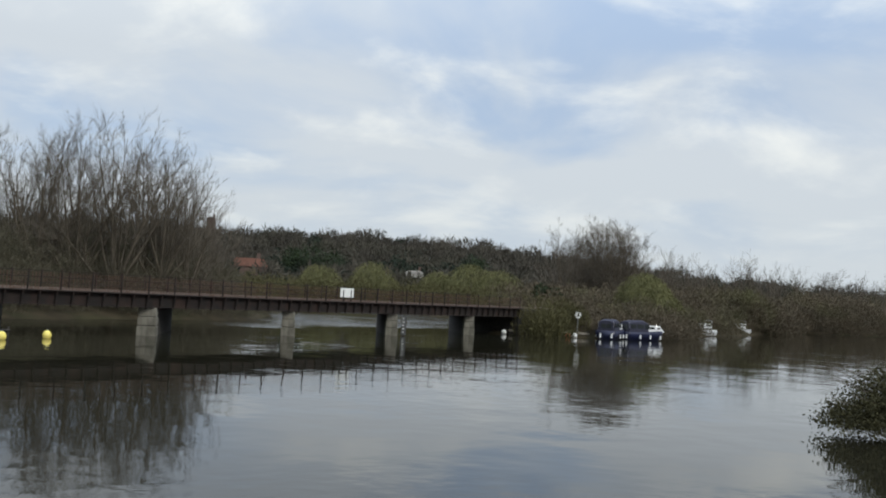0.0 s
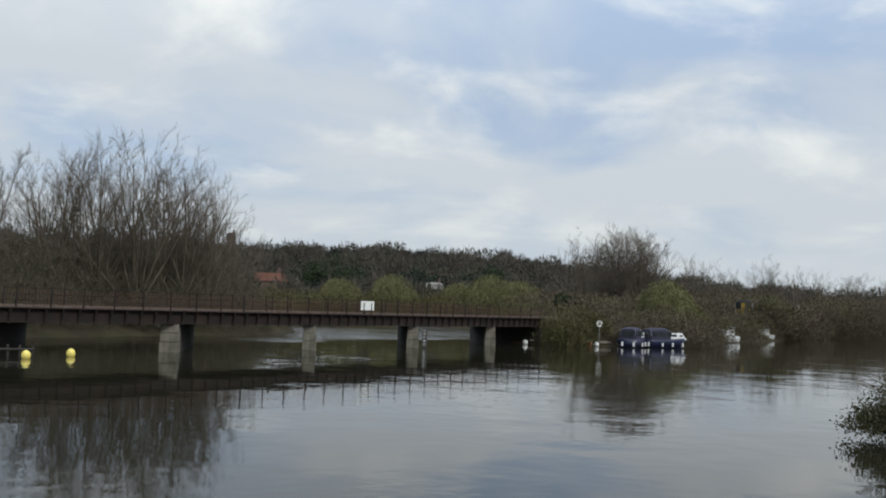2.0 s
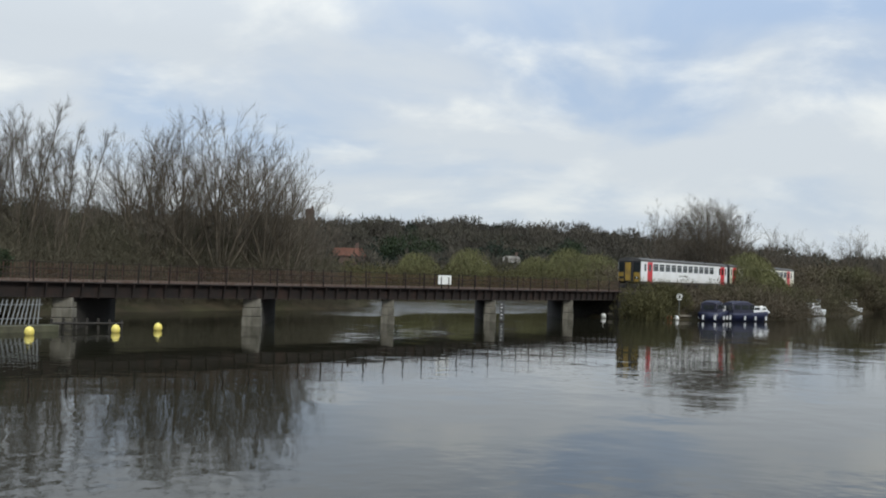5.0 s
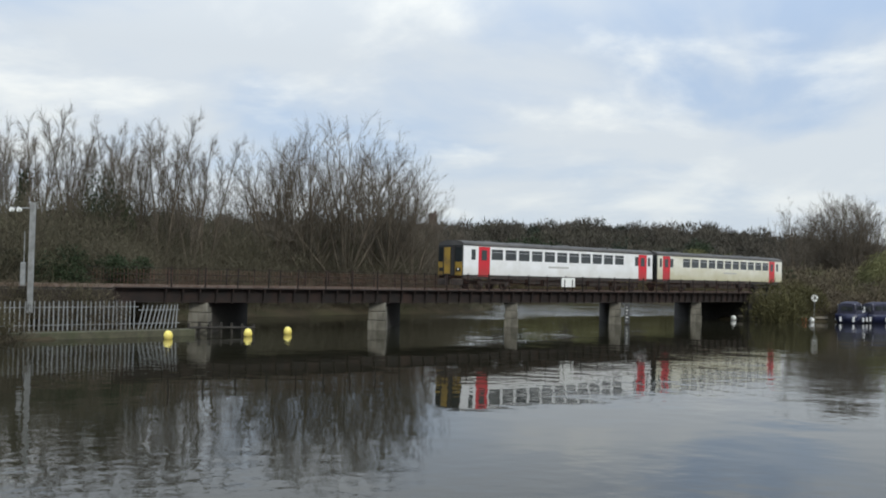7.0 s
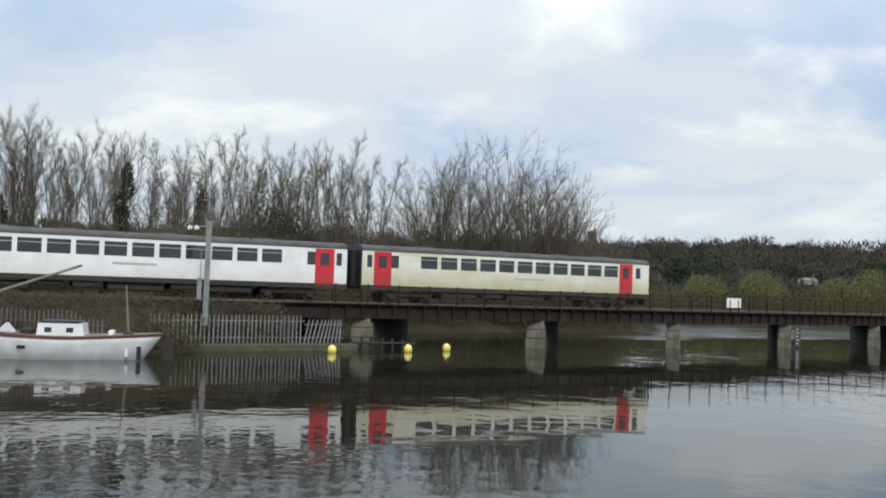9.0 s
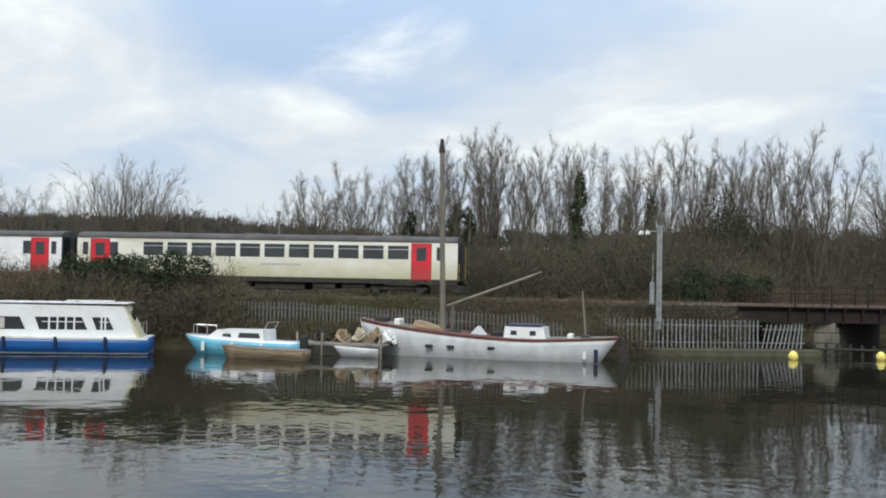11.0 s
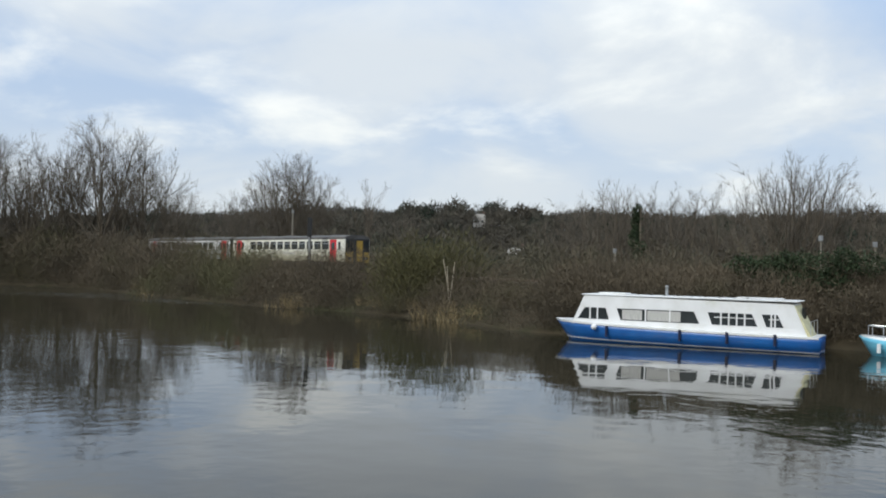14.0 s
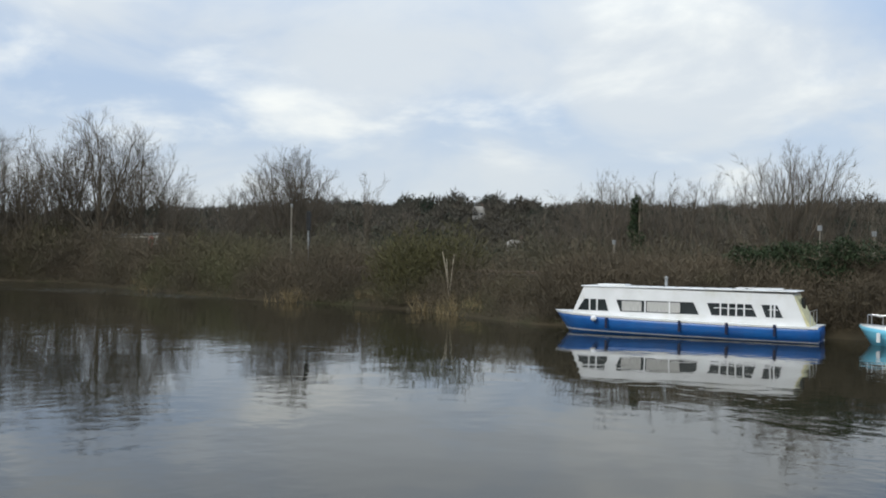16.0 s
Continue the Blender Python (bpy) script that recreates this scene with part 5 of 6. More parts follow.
    put_tree(dome[0], -95.3, 172, 22.4, 30)
    put_tree(dome[1], -95.9, 174, 21.0, 100)
    put_tree(dome[0], -94.6, 175, 21.2, 200)
    put_tree(dome[1], -98.4, 176, 15.5, 80)
    put_tree(small[1], -91.0, 172, 18.4, 10)
    put_tree(small[2], -88.6, 180, 13.5, 10)
    # the opposite bank, down the river
    for az, r, top, kind in ((9.7, 172, 18.0, dome), (8.6, 176, 17.2, dome), (10.8, 174, 17.6, dome), (9.2, 178, 17.8, dome), (10.2, 169, 17.0, dome), (8.2, 180, 15.0, dome), (7.0, 170, 16.8, wide), (13.0, 190, 14.6, wide), (14.3, 195, 14.0, wide), (15.6, 205, 13.0, small), (17.4, 208, 15.4, wide), (18.8, 216, 14.2, small),
                             (20.2, 235, 14.0, wide), (21.8, 250, 14.2, dome), (23.4, 255, 14.0, wide), (25.0, 255, 14.0, wide)):
        put_tree(rng.choice(kind), az, r, top, R())
    # on the near bank
    put_tree(small[0], 29.3, 24, 7.2, 200)


treeset()


# ---- scrub, willows, reeds and far woods ----
def scatter(rng, n, az, r, keep):
    a = np.radians(rng.uniform(*az, n)); q = np.sqrt(rng.uniform(r[0] ** 2, r[1] ** 2, n))
    p = np.stack([q * np.sin(a), q * np.cos(a)], 1)
    d = shore_distance(p); td, s_at = track_distance(p)
    x, y = TRACK_XY[np.argmin((p[:, None, 0] - TRACK_XY[None, :, 0]) ** 2 + (p[:, None, 1] - TRACK_XY[None, :, 1]) ** 2, 1)].T
    near = np.hypot(p[:, 0], p[:, 1]) < np.hypot(x, y)
    return p[keep(d, td, near, p)]


def bushes(name, p, tops, rng, material, label, category="scrub", per=230, width=0.045, wide=1.0):
    """Dense thickets of bare stems and twigs, each a low dome, in one mesh."""
    z = ground_z(p)
    h = np.maximum(0.8, tops - z) * (1 + 0.16 * bumps(p, 2.6, 1.0) + 0.12 * bumps(p, 7.0, 2.0))
    k = np.repeat(np.arange(len(p)), per)
    n = len(k)
    rad = (np.clip(h[k] * 0.42, 0.7, 2.6)) * wide
    a, q, e = rng.uniform(0, 2 * np.pi, n), np.sqrt(rng.random(n)), rng.random(n) ** 0.75
    dome = np.sqrt(np.clip(1 - (q * 0.95) ** 2, 0.05, 1))
    base = np.column_stack([p[k, 0] + rad * q * np.cos(a), p[k, 1] + rad * q * np.sin(a), z[k] + h[k] * 0.86 * e * dome])
    way = unit(np.column_stack([np.cos(a) * q * 0.7, np.sin(a) * q * 0.7, np.full(n, 0.75)]) + rng.normal(size=(n, 3)) * 0.45)
    ln = np.minimum(h[k], 5.0) * rng.uniform(0.06, 0.17, n)
    w = width * rng.uniform(0.6, 1.6, n) * (0.75 + 0.06 * h[k])
    co, f = slivers(base, way, ln, w, rng)
    co[:, 2] = np.maximum(co[:, 2], -0.05)
    ob = new(name, array_mesh(name, co, f, material))
    return tagged(ob, label, category, kind="stuff")


def leafy(name, blobs, rng, material, label, category, size=0.14, per=900, kind="", parent=None):
    """Leaves about uneven lumps: (x, y, z, rx, rz)."""
    cs = []
    for x, y, z, rx, rz in blobs:
        v = unit(rng.normal(size=(per, 3))) * (0.45 + 0.55 * rng.random((per, 1)) ** 0.5) * (1 + 0.22 * np.sin(rng.normal(size=(per, 1)) * 3))
        cs.append(np.array([x, y, z]) + v * np.array([rx, rx, rz]))
    c = np.concatenate(cs)
    co, f = leaves(c, size * rng.uniform(0.6, 1.4, len(c)), rng)
    ob = new(name, array_mesh(name, co, f, material))
    ob.parent = parent
    return tagged(ob, label, category, kind=kind)


def build_scrub():
    rng = np.random.default_rng(9)
    P = scatter(rng, 5200, (-118, -80), (52, 175), lambda d, td, near, p: (d > -0.2) & (d < 34) & near & (td > 4.6))
    az = np.degrees(np.arctan2(P[:, 0], P[:, 1]))
    tops = np.interp(-az, [80, 88, 94, 99, 103, 118], [4.0, 4.6, 5.5, 6.8, 8.0, 8.8]) * np.interp(shore_distance(P), [0, 2.5, 5], [0.42, 0.85, 1.0]) + rng.uniform(-0.5, 0.6, len(P))
    bushes("riverside_scrub", P, tops, rng, SCRUB, "dense brown leafless scrub along the river's edge", per=300, width=0.034)
    P = scatter(rng, 16000, (-80, -34), (44, 84), lambda d, td, near, p: (d > np.where(np.degrees(np.arctan2(p[:, 0], p[:, 1])) > -40.5, 3.0, 0.3)) & near & (td > 3.4))
    az = np.degrees(np.arctan2(P[:, 0], P[:, 1]))
    tops = np.interp(-az, [35, 50, 60, 66, 72, 80], [3.6, 3.8, 4.1, 4.5, 4.3, 4.2]) * np.where(-az > 60, np.interp(shore_distance(P), [0, 2.5, 6], [0.62, 0.94, 1.0]), np.interp(shore_distance(P), [0, 2.5, 6, 9], [0.35, 0.5, 0.7, 1.0])) + rng.uniform(-0.6, 0.35, len(P)) + 1.1 * (rng.random(len(P)) < 0.05)
    bushes("embankment_scrub", P, tops, rng, SCRUB, "low tangled brown scrub on the railway embankment", per=170, width=0.036)
    P = scatter(rng, 900, (-119, -100.5), (128, 170), lambda d, td, near, p: (d > 1.0) & (td > 5))
    bushes("upstream_thicket", P, 9.0 + rng.uniform(-2.0, 1.5, len(P)), rng, SCRUB, "brown thicket below the trees up the river", per=150, width=0.06)
    P = scatter(rng, 1800, (-104, -52), (60, 190), lambda d, td, near, p: (d > 4) & ~near & (td > 7.5) & (td < 30))
    tops = 5.2 + 0.02 * np.hypot(*P.T) + rng.uniform(-1.2, 0.9, len(P))
    bushes("lineside_scrub", P, tops, rng, THICKET, "brown and olive thicket beyond the railway", per=190, width=0.06)
    P = scatter(rng, 2600, (-53, -9.5), (64, 135), lambda d, td, near, p: (d > 0.1) & ~near & (td > 6.5) & (d < 30))
    az = np.degrees(np.arctan2(P[:, 0], P[:, 1]))
    tops = np.interp(-az, [9, 12, 14, 18, 24, 26, 28, 31, 36, 42, 54], [5.0, 7.2, 10.4, 11.2, 10.8, 10.2, 11.8, 11.2, 9.6, 8.0, 5.6]) * np.interp(shore_distance(P), [0, 5, 9], [0.4, 0.75, 1.0]) + rng.uniform(-1.6, 0.8, len(P))
    bushes("woodland_thicket", P, tops, rng, THICKET, "tall brown woodland undergrowth behind the bridge", per=560, width=0.028, wide=1.15)
    P = scatter(rng, 900, (-12, 7), (108, 190), lambda d, td, near, p: (d > 0.6) & (td > 6))
    tops = 3.6 + 0.035 * (np.hypot(*P.T) - 110) + rng.uniform(-1.0, 1.2, len(P))
    bushes("far_bank_bushes", P, tops, rng, GREENBUSH, "olive-brown bushes on the far bank past the bridge", per=150, width=0.1, wide=1.3)
    P = scatter(rng, 7000, (3.2, 27), (98, 300), lambda d, td, near, p: (d > 0.2) & (d < 24) & (td > 4))
    r = np.hypot(*P.T)
    tops = np.interp(r, [100, 130, 180, 260, 300], [4.0, 5.6, 8.0, 9.6, 10]) * np.interp(shore_distance(P), [0, 3, 8], [0.5, 0.85, 1.0]) + rng.uniform(-1.2, 1.0, len(P))
    bushes("opposite_bank_scrub", P, tops, rng, SCRUB, "brown leafless bushes lining the opposite bank", per=130, width=0.11, wide=1.25)
    P = scatter(rng, 15000, (2.6, 27), (97, 300), lambda d, td, near, p: (d > 0.1) & (d < 16) & near & (td > 4))
    r = np.hypot(*P.T)
    tops = np.interp(r, [98, 112, 135, 156, 168, 200, 300], [3.4, 4.2, 4.7, 5.2, 8.4, 9.8, 10.5]) * np.interp(shore_distance(P), [0, 2, 5], [0.5, 0.85, 1.0]) + rng.uniform(-0.8, 0.5, len(P))
    bushes("opposite_bank_scrub", P, tops, rng, SCRUB, "brown bushes between the river and the railway", per=110, width=0.1, wide=1.2)
    # low overhanging growth at the water's edge
    P = np.concatenate([scatter(rng, 26000, (-116, -33), (40, 150), lambda d, td, near, p: (d > -0.4) & (d < 1.3) & near & (np.degrees(np.arctan2(p[:, 0], p[:, 1])) < -41)),
                        scatter(rng, 12000, (3.5, 26), (95, 230), lambda d, td, near, p: (d > -0.4) & (d < 1.3))])
    bushes("waterside_growth", P, rng.uniform(0.8, 2.0, len(P)), rng, SCRUB, "low brown growth hanging over the water's edge", per=60, width=0.06, wide=1.3)
    # growth hanging over the opposite bank's edge, down the river
    edge = SHORE[9:17]
    P = np.concatenate([a + (b - a) * np.linspace(0, 1, int(np.hypot(*(b - a)) / 0.7))[:, None] for a, b in zip(edge, edge[1:])])
    P = P + rng.normal(size=P.shape) * 0.5
    keep = (np.degrees(np.arctan2(P[:, 0], P[:, 1])) > 9.0) & (np.hypot(*P.T) > 100)
    for b in ((35.9, 132.0), (46.6, 151.6), (66.6, 189.5)):
        keep &= np.hypot(P[:, 0] - b[0] + 0.8, P[:, 1] - b[1] + 2) > 5.0
    P = P[keep]
    bushes("overhanging_growth", P, rng.uniform(1.6, 3.6, len(P)) * np.interp(np.hypot(*P.T), [100, 200], [0.8, 1.4]), rng, SCRUB, "brown bushes hanging over the water on the opposite bank", per=170, width=0.08, wide=1.5)
    # tangle on the embankment's shoulder by the bridge
    P = np.array([beside(rng.uniform(74.3, 94), rng.uniform(2.4, 3.3))[:2] for _ in range(60)])
    bushes("embankment_tangle", P, rng.uniform(2.7, 3.3, len(P)), rng, SCRUB, "brown tangle on the shoulder of the embankment", per=320, width=0.035)
    # shrubs that screen the line up the river
    P = np.array([beside(rng.uniform(133, 140.5), rng.uniform(4.5, 9.0))[:2] for _ in range(16)])
    bushes("lineside_shrubs", P, rng.uniform(5.6, 7.0, len(P)), rng, GREENBUSH, "grey-olive shrubs close beside the railway", per=420, width=0.05)
    P = np.array([beside(rng.uniform(180, 200), rng.uniform(4.5, 7.0))[:2] for _ in range(22)])
    bushes("lineside_shrubs", P, rng.uniform(6.4, 8.0, len(P)), rng, SCRUB, "brown shrubs close beside the railway", per=420, width=0.05)
    # bushes that hide the bridge's far end
    P = np.array([beside(rng.uniform(3.5, 11.5), rng.uniform(2.9, 6.5))[:2] for _ in range(40)])
    bushes("abutment_bushes", P, rng.uniform(2.6, 4.6, len(P)), rng, GREENBUSH, "olive-brown bushes round the end of the bridge", per=260, width=0.07)
    # brown bushes at the old boat's bow and behind the quay fence
    P = np.concatenate([np.array([(-35.6, 41.6), (-36.4, 42.8), (-34.9, 43.0), (-37.4, 43.6), (-35.4, 44.4), (-34.3, 40.6), (-34.9, 41.4), (-34.4, 42.4), (-35.5, 43.2)]) + rng.normal(size=(9, 2)) * 0.3,
                        np.column_stack([np.linspace(-35.3, -29.7, 12), np.linspace(44.8, 53.6, 12)]) + rng.normal(size=(12, 2)) * 0.3])
    bushes("quayside_bushes", P, np.concatenate([rng.uniform(2.2, 3.1, 9), rng.uniform(1.7, 2.5, 12)]), rng, SCRUB, "brown leafless bushes beside the quay fence", per=420, width=0.04)
    # a bush before the quay fence
    Q = [(-39.3, 2.5), (-38.6, 2.8), (-37.9, 2.5), (-37.2, 2.3), (-36.5, 1.9), (-39.0, 2.6), (-37.6, 2.2)]
    P = np.array([(51.6 * math.sin(radians(q)), 51.6 * math.cos(radians(q))) for q, _ in Q])
    bushes("quayside_bushes", P, np.array([h for _, h in Q]), rng, SCRUB, "brown leafless bush spilling over the quay's edge", per=520, width=0.03, wide=0.9)
    # the hedge that hides the line down the river
    P = np.array([beside(rng.uniform(-150, -57), rng.uniform(3.6, 6.0))[:2] for _ in range(270)])
    P = P[shore_distance(P) > -1.2]
    bushes("lineside_hedge", P, rng.uniform(6.4, 8.2, len(P)), rng, SCRUB, "tall brown hedge between the railway and the river", per=260, width=0.1, wide=1.2)
    # pale reeds at the water's edge
    P = scatter(rng, 5200, (-104, -84), (60, 110), lambda d, td, near, p: (d > -0.5) & (d < 1.6))
    z = np.maximum(ground_z(P), -0.1)
    keep = bumps(P, 2.6, 0.4) > 0.1
    P, z = P[keep], z[keep]
    n = 9
    k = np.repeat(np.arange(len(P)), n)
    base = np.column_stack([P[k] + rng.normal(size=(len(k), 2)) * 0.25, z[k]])
    way = unit(np.column_stack([rng.normal(size=(len(k), 2)) * 0.45, np.ones(len(k))]))
    co, f = slivers(base, way, rng.uniform(0.4, 1.2, len(k)), np.full(len(k), 0.05), rng)
    tagged(new("reeds", array_mesh("reeds", co, f, REED)), "pale dead reeds at the water's edge", "reeds", kind="stuff")
    # rough grass on the near parts of the bank
    P = scatter(rng, 9000, (-70, -26), (44, 75), lambda d, td, near, p: (d > 0.4) & near & (td > 2.5))
    way = unit(np.column_stack([rng.normal(size=(len(P), 2)) * 0.5, np.ones(len(P))]))
    co, f = slivers(np.column_stack([P, ground_z(P)]), way, rng.uniform(0.2, 0.7, len(P)), np.full(len(P), 0.07), rng)
    tagged(new("rough_grass", array_mesh("rough_grass", co, f, SCRUB)), "dead rough grass on the embankment", "grass", kind="stuff")


def build_willows():
    rng = np.random.default_rng(15)
    for az, r, top, w in ((-4.1, 178, 9.2, 4.4), (-7.2, 180, 8.2, 4.2), (1.7, 174, 9.6, 5.4), (-0.2, 178, 8.0, 4.0), (3.4, 171, 8.6, 4.6), (11.8, 132, 8.2, 3.4), (12.9, 130, 5.6, 2.2)):
        x, y = r * math.sin(radians(az)), r * math.cos(radians(az))
        z = float(ground_z([(x, y)])[0])
        t = tagged(group("weeping_willow", (x, y, z)), "yellow-green weeping willow in first leaf", "tree", "yellow willows")
        part("trunk", tube(bmesh.new(), (0, 0, -0.3), (0.3, 0, (top - z) * 0.6), 0.3, 0.16), BARK, t)
        n = 5200
        a, q = rng.uniform(0, 2 * np.pi, n), np.sqrt(rng.random(n))
        H = top - z
        lump = 1 + 0.12 * np.sin(3 * a + 1) + 0.1 * np.sin(5 * a)
        b = np.column_stack([w * lump * q * np.cos(a), w * lump * q * np.sin(a), H * np.sqrt(np.clip(1 - 0.8 * q ** 2, 0, 1)) * rng.uniform(0.45, 1.0, n)])
        way = unit(np.column_stack([np.cos(a) * 0.5 * q, np.sin(a) * 0.5 * q, np.full(n, -0.7)]) + rng.normal(size=(n, 3)) * 0.35)
        co, f = slivers(b, way, rng.uniform(0.4, 1.3, n), np.full(n, 0.085), rng)
        shared("crown", array_mesh("crown", co, f, WILLOW), t, Matrix.Identity(4), "drooping yellow-green shoots")


def build_evergreens():
    rng = np.random.default_rng(21)
    # ivy bushes on the embankment
    for k, (az, r, z, rx, rz) in enumerate(((-64.2, 55, 3.5, 1.3, 1.5), (-65.4, 55.5, 3.3, 1.4, 1.4), (-66.6, 56, 3.7, 1.3, 1.4), (-67.6, 57, 3.3, 1.4, 1.2), (-68.6, 57, 3.5, 1.5, 1.3), (-32.2, 82, 7.0, 2.6, 3.0), (-33.6, 66, 3.6, 2.0, 1.8), (-31.5, 66, 3.2, 1.6, 1.5), (-38.0, 70, 3.6, 1.6, 1.6))):
        x, y = r * math.sin(radians(az)), r * math.cos(radians(az))
        g = tagged(group("ivy_bush", (x, y, float(ground_z([(x, y)])[0]))), "dark evergreen ivy-covered bush on the embankment", "bush", "evergreen bushes")
        zz = z - g.location.z
        part("stem", tube(bmesh.new(), (0, 0, -0.2), (0.1, 0, zz), 0.09, 0.05), BARK, g)
        blobs = [(rng.normal() * rx * 0.5, rng.normal() * rx * 0.5, max(0.5, zz + rng.normal() * rz * 0.4), rx * rng.uniform(0.4, 0.7), rz * rng.uniform(0.4, 0.7)) for _ in range(6)]
        leafy("foliage", blobs, rng, IVY, "", "", 0.085, 800, parent=g)
    # ivy-clad trunks
    for az, r, top in ((-74.9, 92, 9.4), (-40.5, 80, 12.5), (-47.8, 82, 10.0), (-46.9, 82, 9.6), (-50.5, 80, 9.0), (-36.4, 84, 11.0)):
        x, y = r * math.sin(radians(az)), r * math.cos(radians(az))
        z = float(ground_z([(x, y)])[0])
        g = tagged(group("ivy_clad_trunk", (x, y, z)), "bare trunk thickly wrapped in dark ivy", "tree", "ivy trunks")
        part("trunk", tube(bmesh.new(), (0, 0, -0.2), (0.2, 0, top - z), 0.18, 0.08), BARK, g)
        blobs = [(rng.normal() * 0.25, rng.normal() * 0.25, (top - z) * q, 0.75 * (1.15 - 0.6 * q), 0.9) for q in np.linspace(0.25, 0.95, 8)]
        leafy("ivy", blobs, rng, IVY, "", "", 0.14, 260, parent=g)
    # dark conifers and hollies on the far bank
    for az, r, z, rx, rz in ((5.8, 130, 4.2, 1.7, 1.6), (-6.8, 300, 11.5, 6, 5), (-8.6, 310, 11, 6, 5), (2.0, 320, 11, 5, 5)):
        x, y = r * math.sin(radians(az)), r * math.cos(radians(az))
        g = tagged(group("dark_evergreen", (x, y, float(ground_z([(x, y)])[0]))), "dark evergreen tree on the far bank", "tree", "dark evergreens")
        zz = z - g.location.z
        part("trunk", tube(bmesh.new(), (0, 0, -0.2), (0, 0, zz), 0.2, 0.1), BARK, g)
        blobs = [(rng.normal() * rx * 0.45, rng.normal() * rx * 0.45, max(0.8, zz + rng.normal() * rz * 0.35), rx * 0.6, rz * 0.6) for _ in range(6)]
        leafy("foliage", blobs, rng, IVY, "", "", 0.035 * rx + 0.16, 360, parent=g)
    # the leafy bush that leans over the water on the near bank
    g = tagged(group("overhanging_bush", (13.7, 30.6, 0)), "small-leaved bush leaning over the water from the near bank", "bush")
    bm = bmesh.new()
    for i in range(26):
        a = rng.uniform(0, 2 * math.pi)
        tube(bm, (3.2, -0.6, 0.2), (1.0 + 2.2 * math.cos(a), 2.0 * math.sin(a), rng.uniform(0.6, 2.3)), 0.04, 0.012, 5)
    part("stems", bm, BARK, g)
    # leaves along arching sprays
    n, per = 620, 60
    a = rng.uniform(0, 2 * np.pi, n)
    q = np.sqrt(rng.random(n))
    tip = np.column_stack([0.9 + 2.7 * q * np.cos(a), 2.2 * q * np.sin(a), 0.1 + (2.2 + 0.9 * q * np.cos(a)) * np.sqrt(np.clip(1 - q ** 2, 0.03, 1)) * rng.uniform(0.35, 1.25, n)])
    root = tip * [0.55, 0.55, 0.35] + [1.3, 0, 0.2] + rng.normal(size=(n, 3)) * 0.15
    f = rng.random((n, per, 1)) ** 0.8
    c = root[:, None] * (1 - f) + tip[:, None] * f + [0, 0, 0.25] * f * (1 - f) + rng.normal(size=(n, per, 3)) * 0.13
    co, fc = leaves(c.reshape(-1, 3), rng.uniform(0.03, 0.075, n * per), rng)
    ob = new("foliage", array_mesh("foliage", co, fc, OLIVE))
    ob.parent = g


def build_far_woods():
    """Crown beside crown over the hills: twiggy domes, with evergreens among them."""
    rng = np.random.default_rng(33)
    spots = []
    r = 196.0
    while r < 640:
        w = 5.5 + 0.014 * r
        for a0, a1, gap in ((-118, -108, 1.6), (-108, -60, 0.85), (-60, -17, 2.0), (-17, 9, 0.8), (9, 30, 1.2)):
            n = int(radians(a1 - a0) * r / (w * gap))
            az = a0 + (a1 - a0) * (np.arange(n) + rng.random(n)) / max(n, 1)
            spots += [(z, r + rng.uniform(-0.5, 0.5) * w, w * rng.uniform(0.7, 1.25)) for z in az]
        r += w * 0.95
    spots = np.array(spots)
    az = np.radians(spots[:, 0])
    p = np.stack([spots[:, 1] * np.sin(az), spots[:, 1] * np.cos(az)], 1)
    td, _ = track_distance(p)
    keep = (shore_distance(p) > 22) & (td > 14)
    for b, far in ((-1.6, 330), (-3.4, 300), (-1.0, 290), (-11.2, 260), (-84.2, 470), (-82.0, 300)):
        keep &= ~((np.abs(spots[:, 0] - b) < 0.9) & (spots[:, 1] < far) & (spots[:, 1] > far - 90))
    p, w, rr = p[keep], spots[keep, 2], spots[keep, 1]
    z = ground_z(p)
    h = w * rng.uniform(0.5, 1.25, len(p)) * np.interp(rr, [195, 300, 520], [0.8, 0.85, 0.9])
    green = (rng.random(len(p)) < 0.1) | (bumps(p, 40.0, 3.0) > 0.62)
    for name, sel, per, material, label in (("far_woods", ~green, 300, FARWOOD, "distant bare brown woods on the hills"), ("far_evergreens", green, 260, FARGREEN, "dark evergreens among the distant woods")):
        k = np.repeat(np.where(sel)[0], per)
        v = unit(rng.normal(size=(len(k), 3)))
        v[:, 2] = np.abs(v[:, 2]) * 1.0 - 0.25
        lump = 1 + 0.16 * np.sin(4 * v[:, 0] + k) + 0.14 * np.sin(5 * v[:, 1] + 2 * k)
        q = rng.random(len(k)) ** 0.35 * lump
        c = np.column_stack([p[k] + v[:, :2] * (w[k] * 0.52 * q)[:, None], z[k] + h[k] * (0.36 + 0.6 * v[:, 2] * q)])
        if name == "far_woods":
            co, f = slivers(c, unit(v * 0.7 + rng.normal(size=v.shape) * 0.4 + [0, 0, 0.5]), w[k] * rng.uniform(0.1, 0.24, len(k)), w[k] * 0.035 * rng.uniform(0.6, 1.5, len(k)), rng)
        else:
            co, f = leaves(c, w[k] * 0.05 * rng.uniform(0.6, 1.5, len(k)), rng)
        tagged(new(name, array_mesh(name, co, f, material)), label, "woodland", kind="stuff")


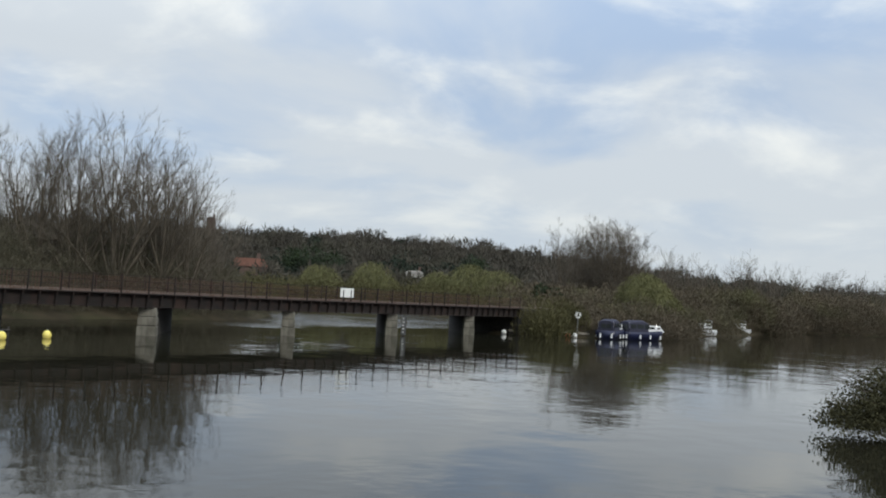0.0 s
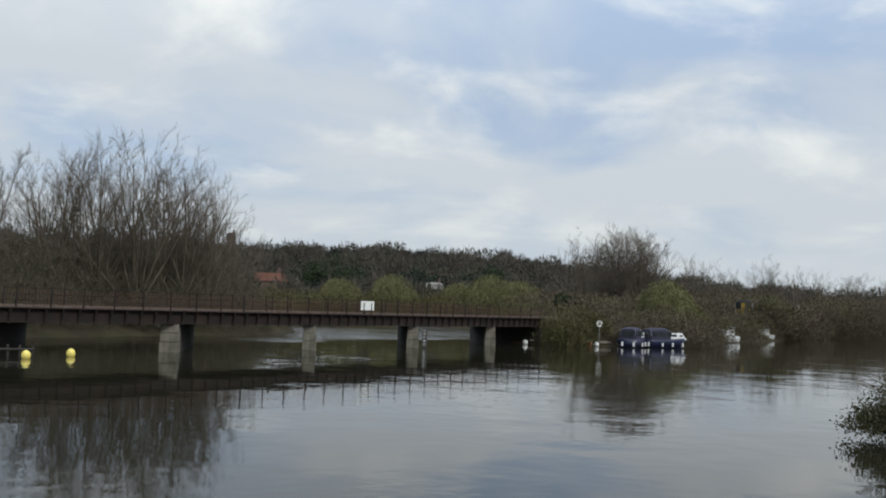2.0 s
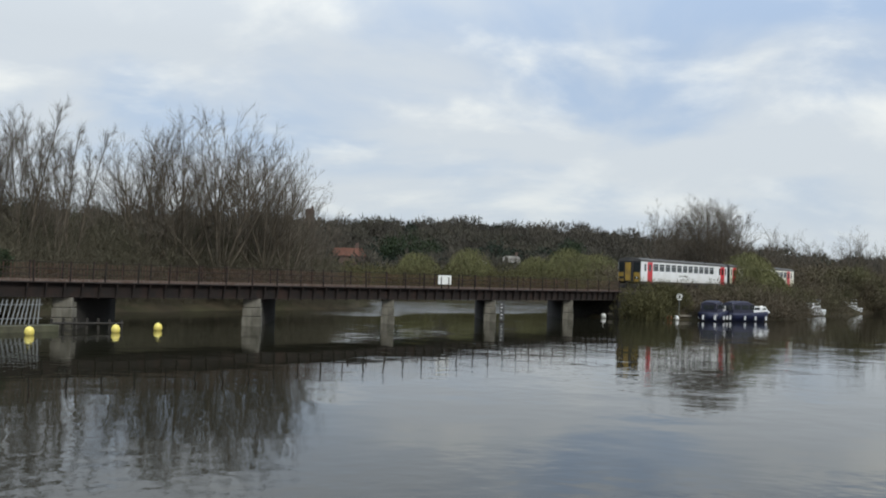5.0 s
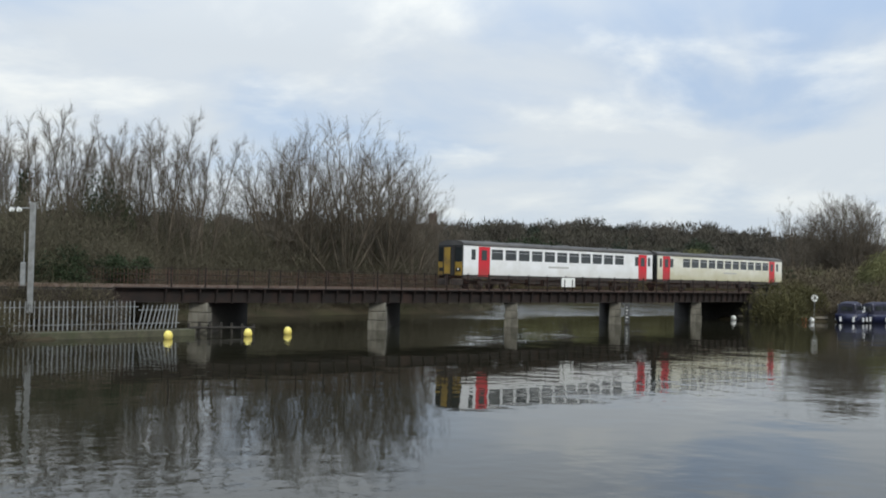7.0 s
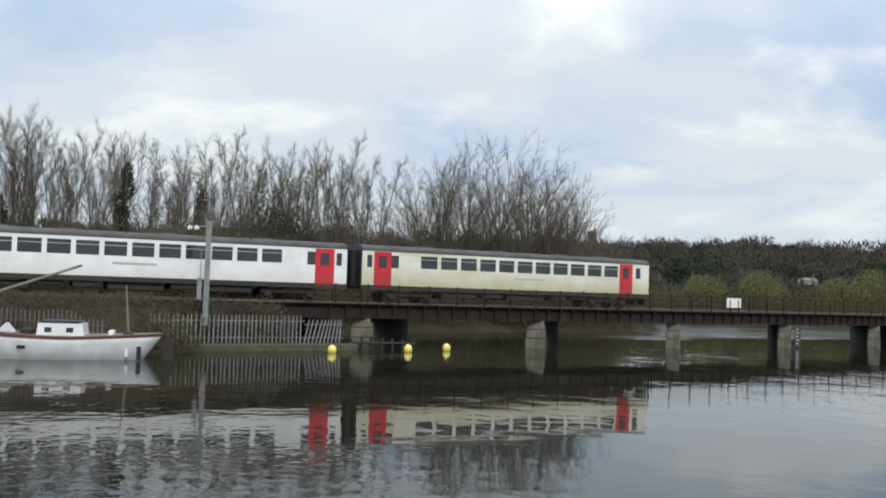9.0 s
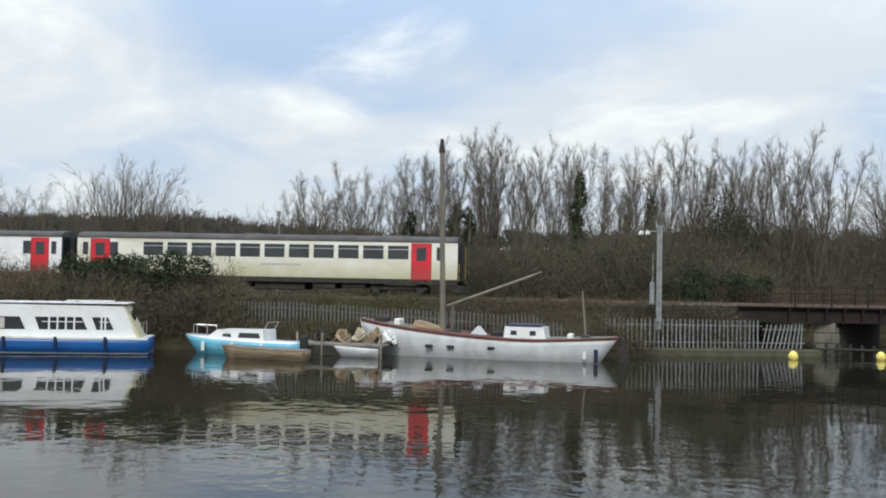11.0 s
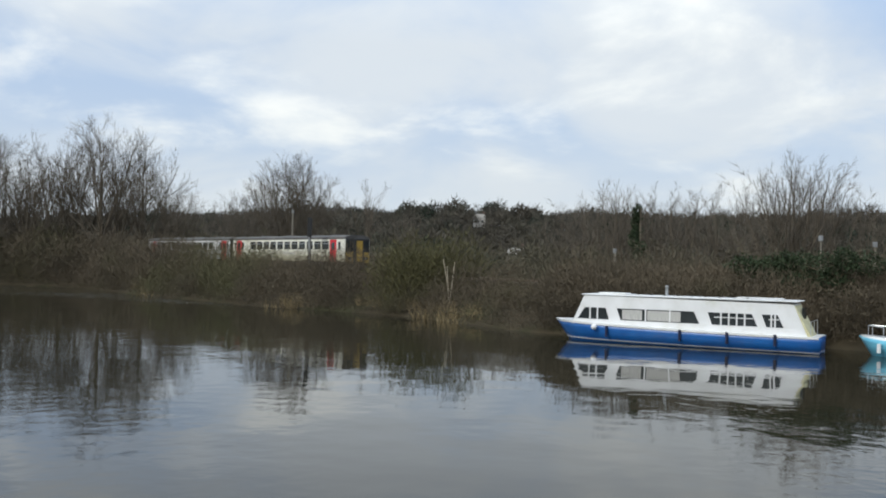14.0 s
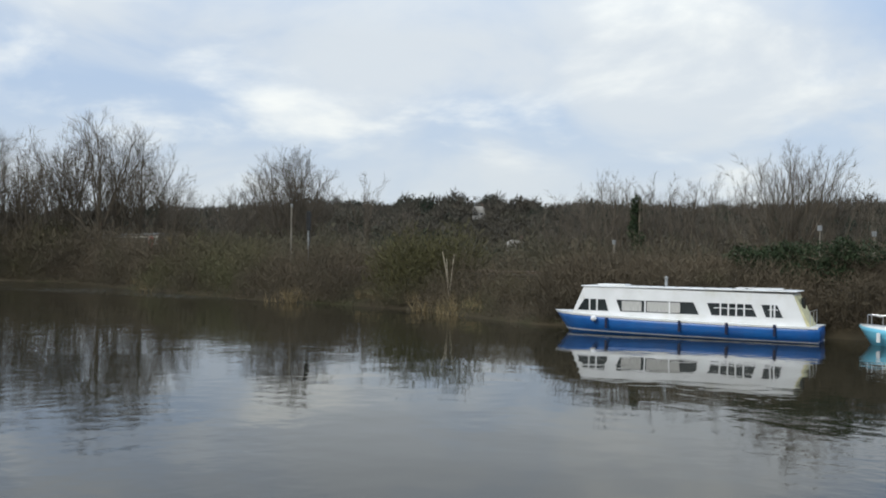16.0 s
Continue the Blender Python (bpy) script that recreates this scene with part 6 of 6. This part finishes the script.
def build_house(az, r, zoff, w, d, h, wall, roofm, rz, label):
    x, y = r * math.sin(radians(az)), r * math.cos(radians(az))
    g = tagged(group("house", (x, y, float(ground_z([(x, y)])[0]) + zoff), rz), label, "house", "houses on the hill")
    walls = part("wall", box(bmesh.new(), -w / 2, w / 2, -d / 2, d / 2, -1.0, h), wall, g)
    part("roof", prism(bmesh.new(), [(-w / 2 - 0.4, h), (w / 2 + 0.4, h), (w / 2 - 1, h + d * 0.35), (-w / 2 + 1, h + d * 0.35)], -d / 2 - 0.4, d / 2 + 0.4), roofm, g)
    n = max(2, int(w / 2.6))
    for i in range(n):
        for zz in (1.0, 3.6):
            if zz + 1.3 < h:
                xx = -w / 2 + w * (i + 0.5) / n
                part("window", box(bmesh.new(), xx - 0.6, xx + 0.6, -d / 2 - 0.05, -d / 2 + 0.05, zz, zz + 1.3), GLASS, walls)
    part("chimney", box(bmesh.new(), w * 0.2, w * 0.2 + 0.9, -0.4, 0.4, h, h + d * 0.35 + 1.4), BRICK, g)


build_scrub()
build_willows()
build_evergreens()
build_far_woods()
build_house(-1.6, 330, 4.6, 6, 2.4, 0.4, RENDERED, RENDERED, 0, "long white house showing above the trees on the hill")
build_house(-3.4, 300, 2.0, 3, 3, 2.6, RENDERED, RENDERED, 20, "pale gabled house among trees")
build_house(-1.0, 290, 1.0, 3, 3, 2.4, RENDERED, RENDERED, -15, "pale house half hidden by willows")
build_house(-11.2, 260, 3.0, 9, 6, 3.6, BRICK, SLATE, 10, "brick house with a red tiled roof in the woods")
build_house(-13.5, 520, 4.0, 4, 4, 10.0, BRICK, BRICK, 0, "dark tower standing above the wooded ridge")
build_house(-84.2, 470, 1.5, 6, 5, 3.5, RENDERED, RENDERED, 80, "pale house on the distant slope")
build_house(-82.0, 300, 1.5, 6, 5, 2.6, RENDERED, RENDERED, 85, "long low pale building beyond the railway")


# ---- what moves ----
TRAIN_AT = 75.25  # the front end's place on the line at 8.2 s; it slows a little from 22.2 to 21.5 m/s


def car_pose(s_front, flip):
    a, b = Vector(track(s_front - 3.4)[:2]), Vector(track(s_front - 19.3)[:2])
    d = a - b
    c = (a + b) / 2
    ang = math.degrees(math.atan2(d.y, d.x))
    return Matrix.Translation((c.x, c.y, RAIL_Z - 0.06)) @ pose(0, 0, 0, 0, 0, ang + (180 if flip else 0))


def motions():
    for car, back, flip in ((CAR_1, 0.0, False), (CAR_2, 23.6, True)):
        walk(car, [(0.5 * i, car_pose(TRAIN_AT + (22.2 if i < 16.4 else 21.5) * (0.5 * i - 8.2) + 0.5 * math.exp(-((0.5 * i - 11.1) / 0.5) ** 2) - back, flip)) for i in range(33)])


motions()
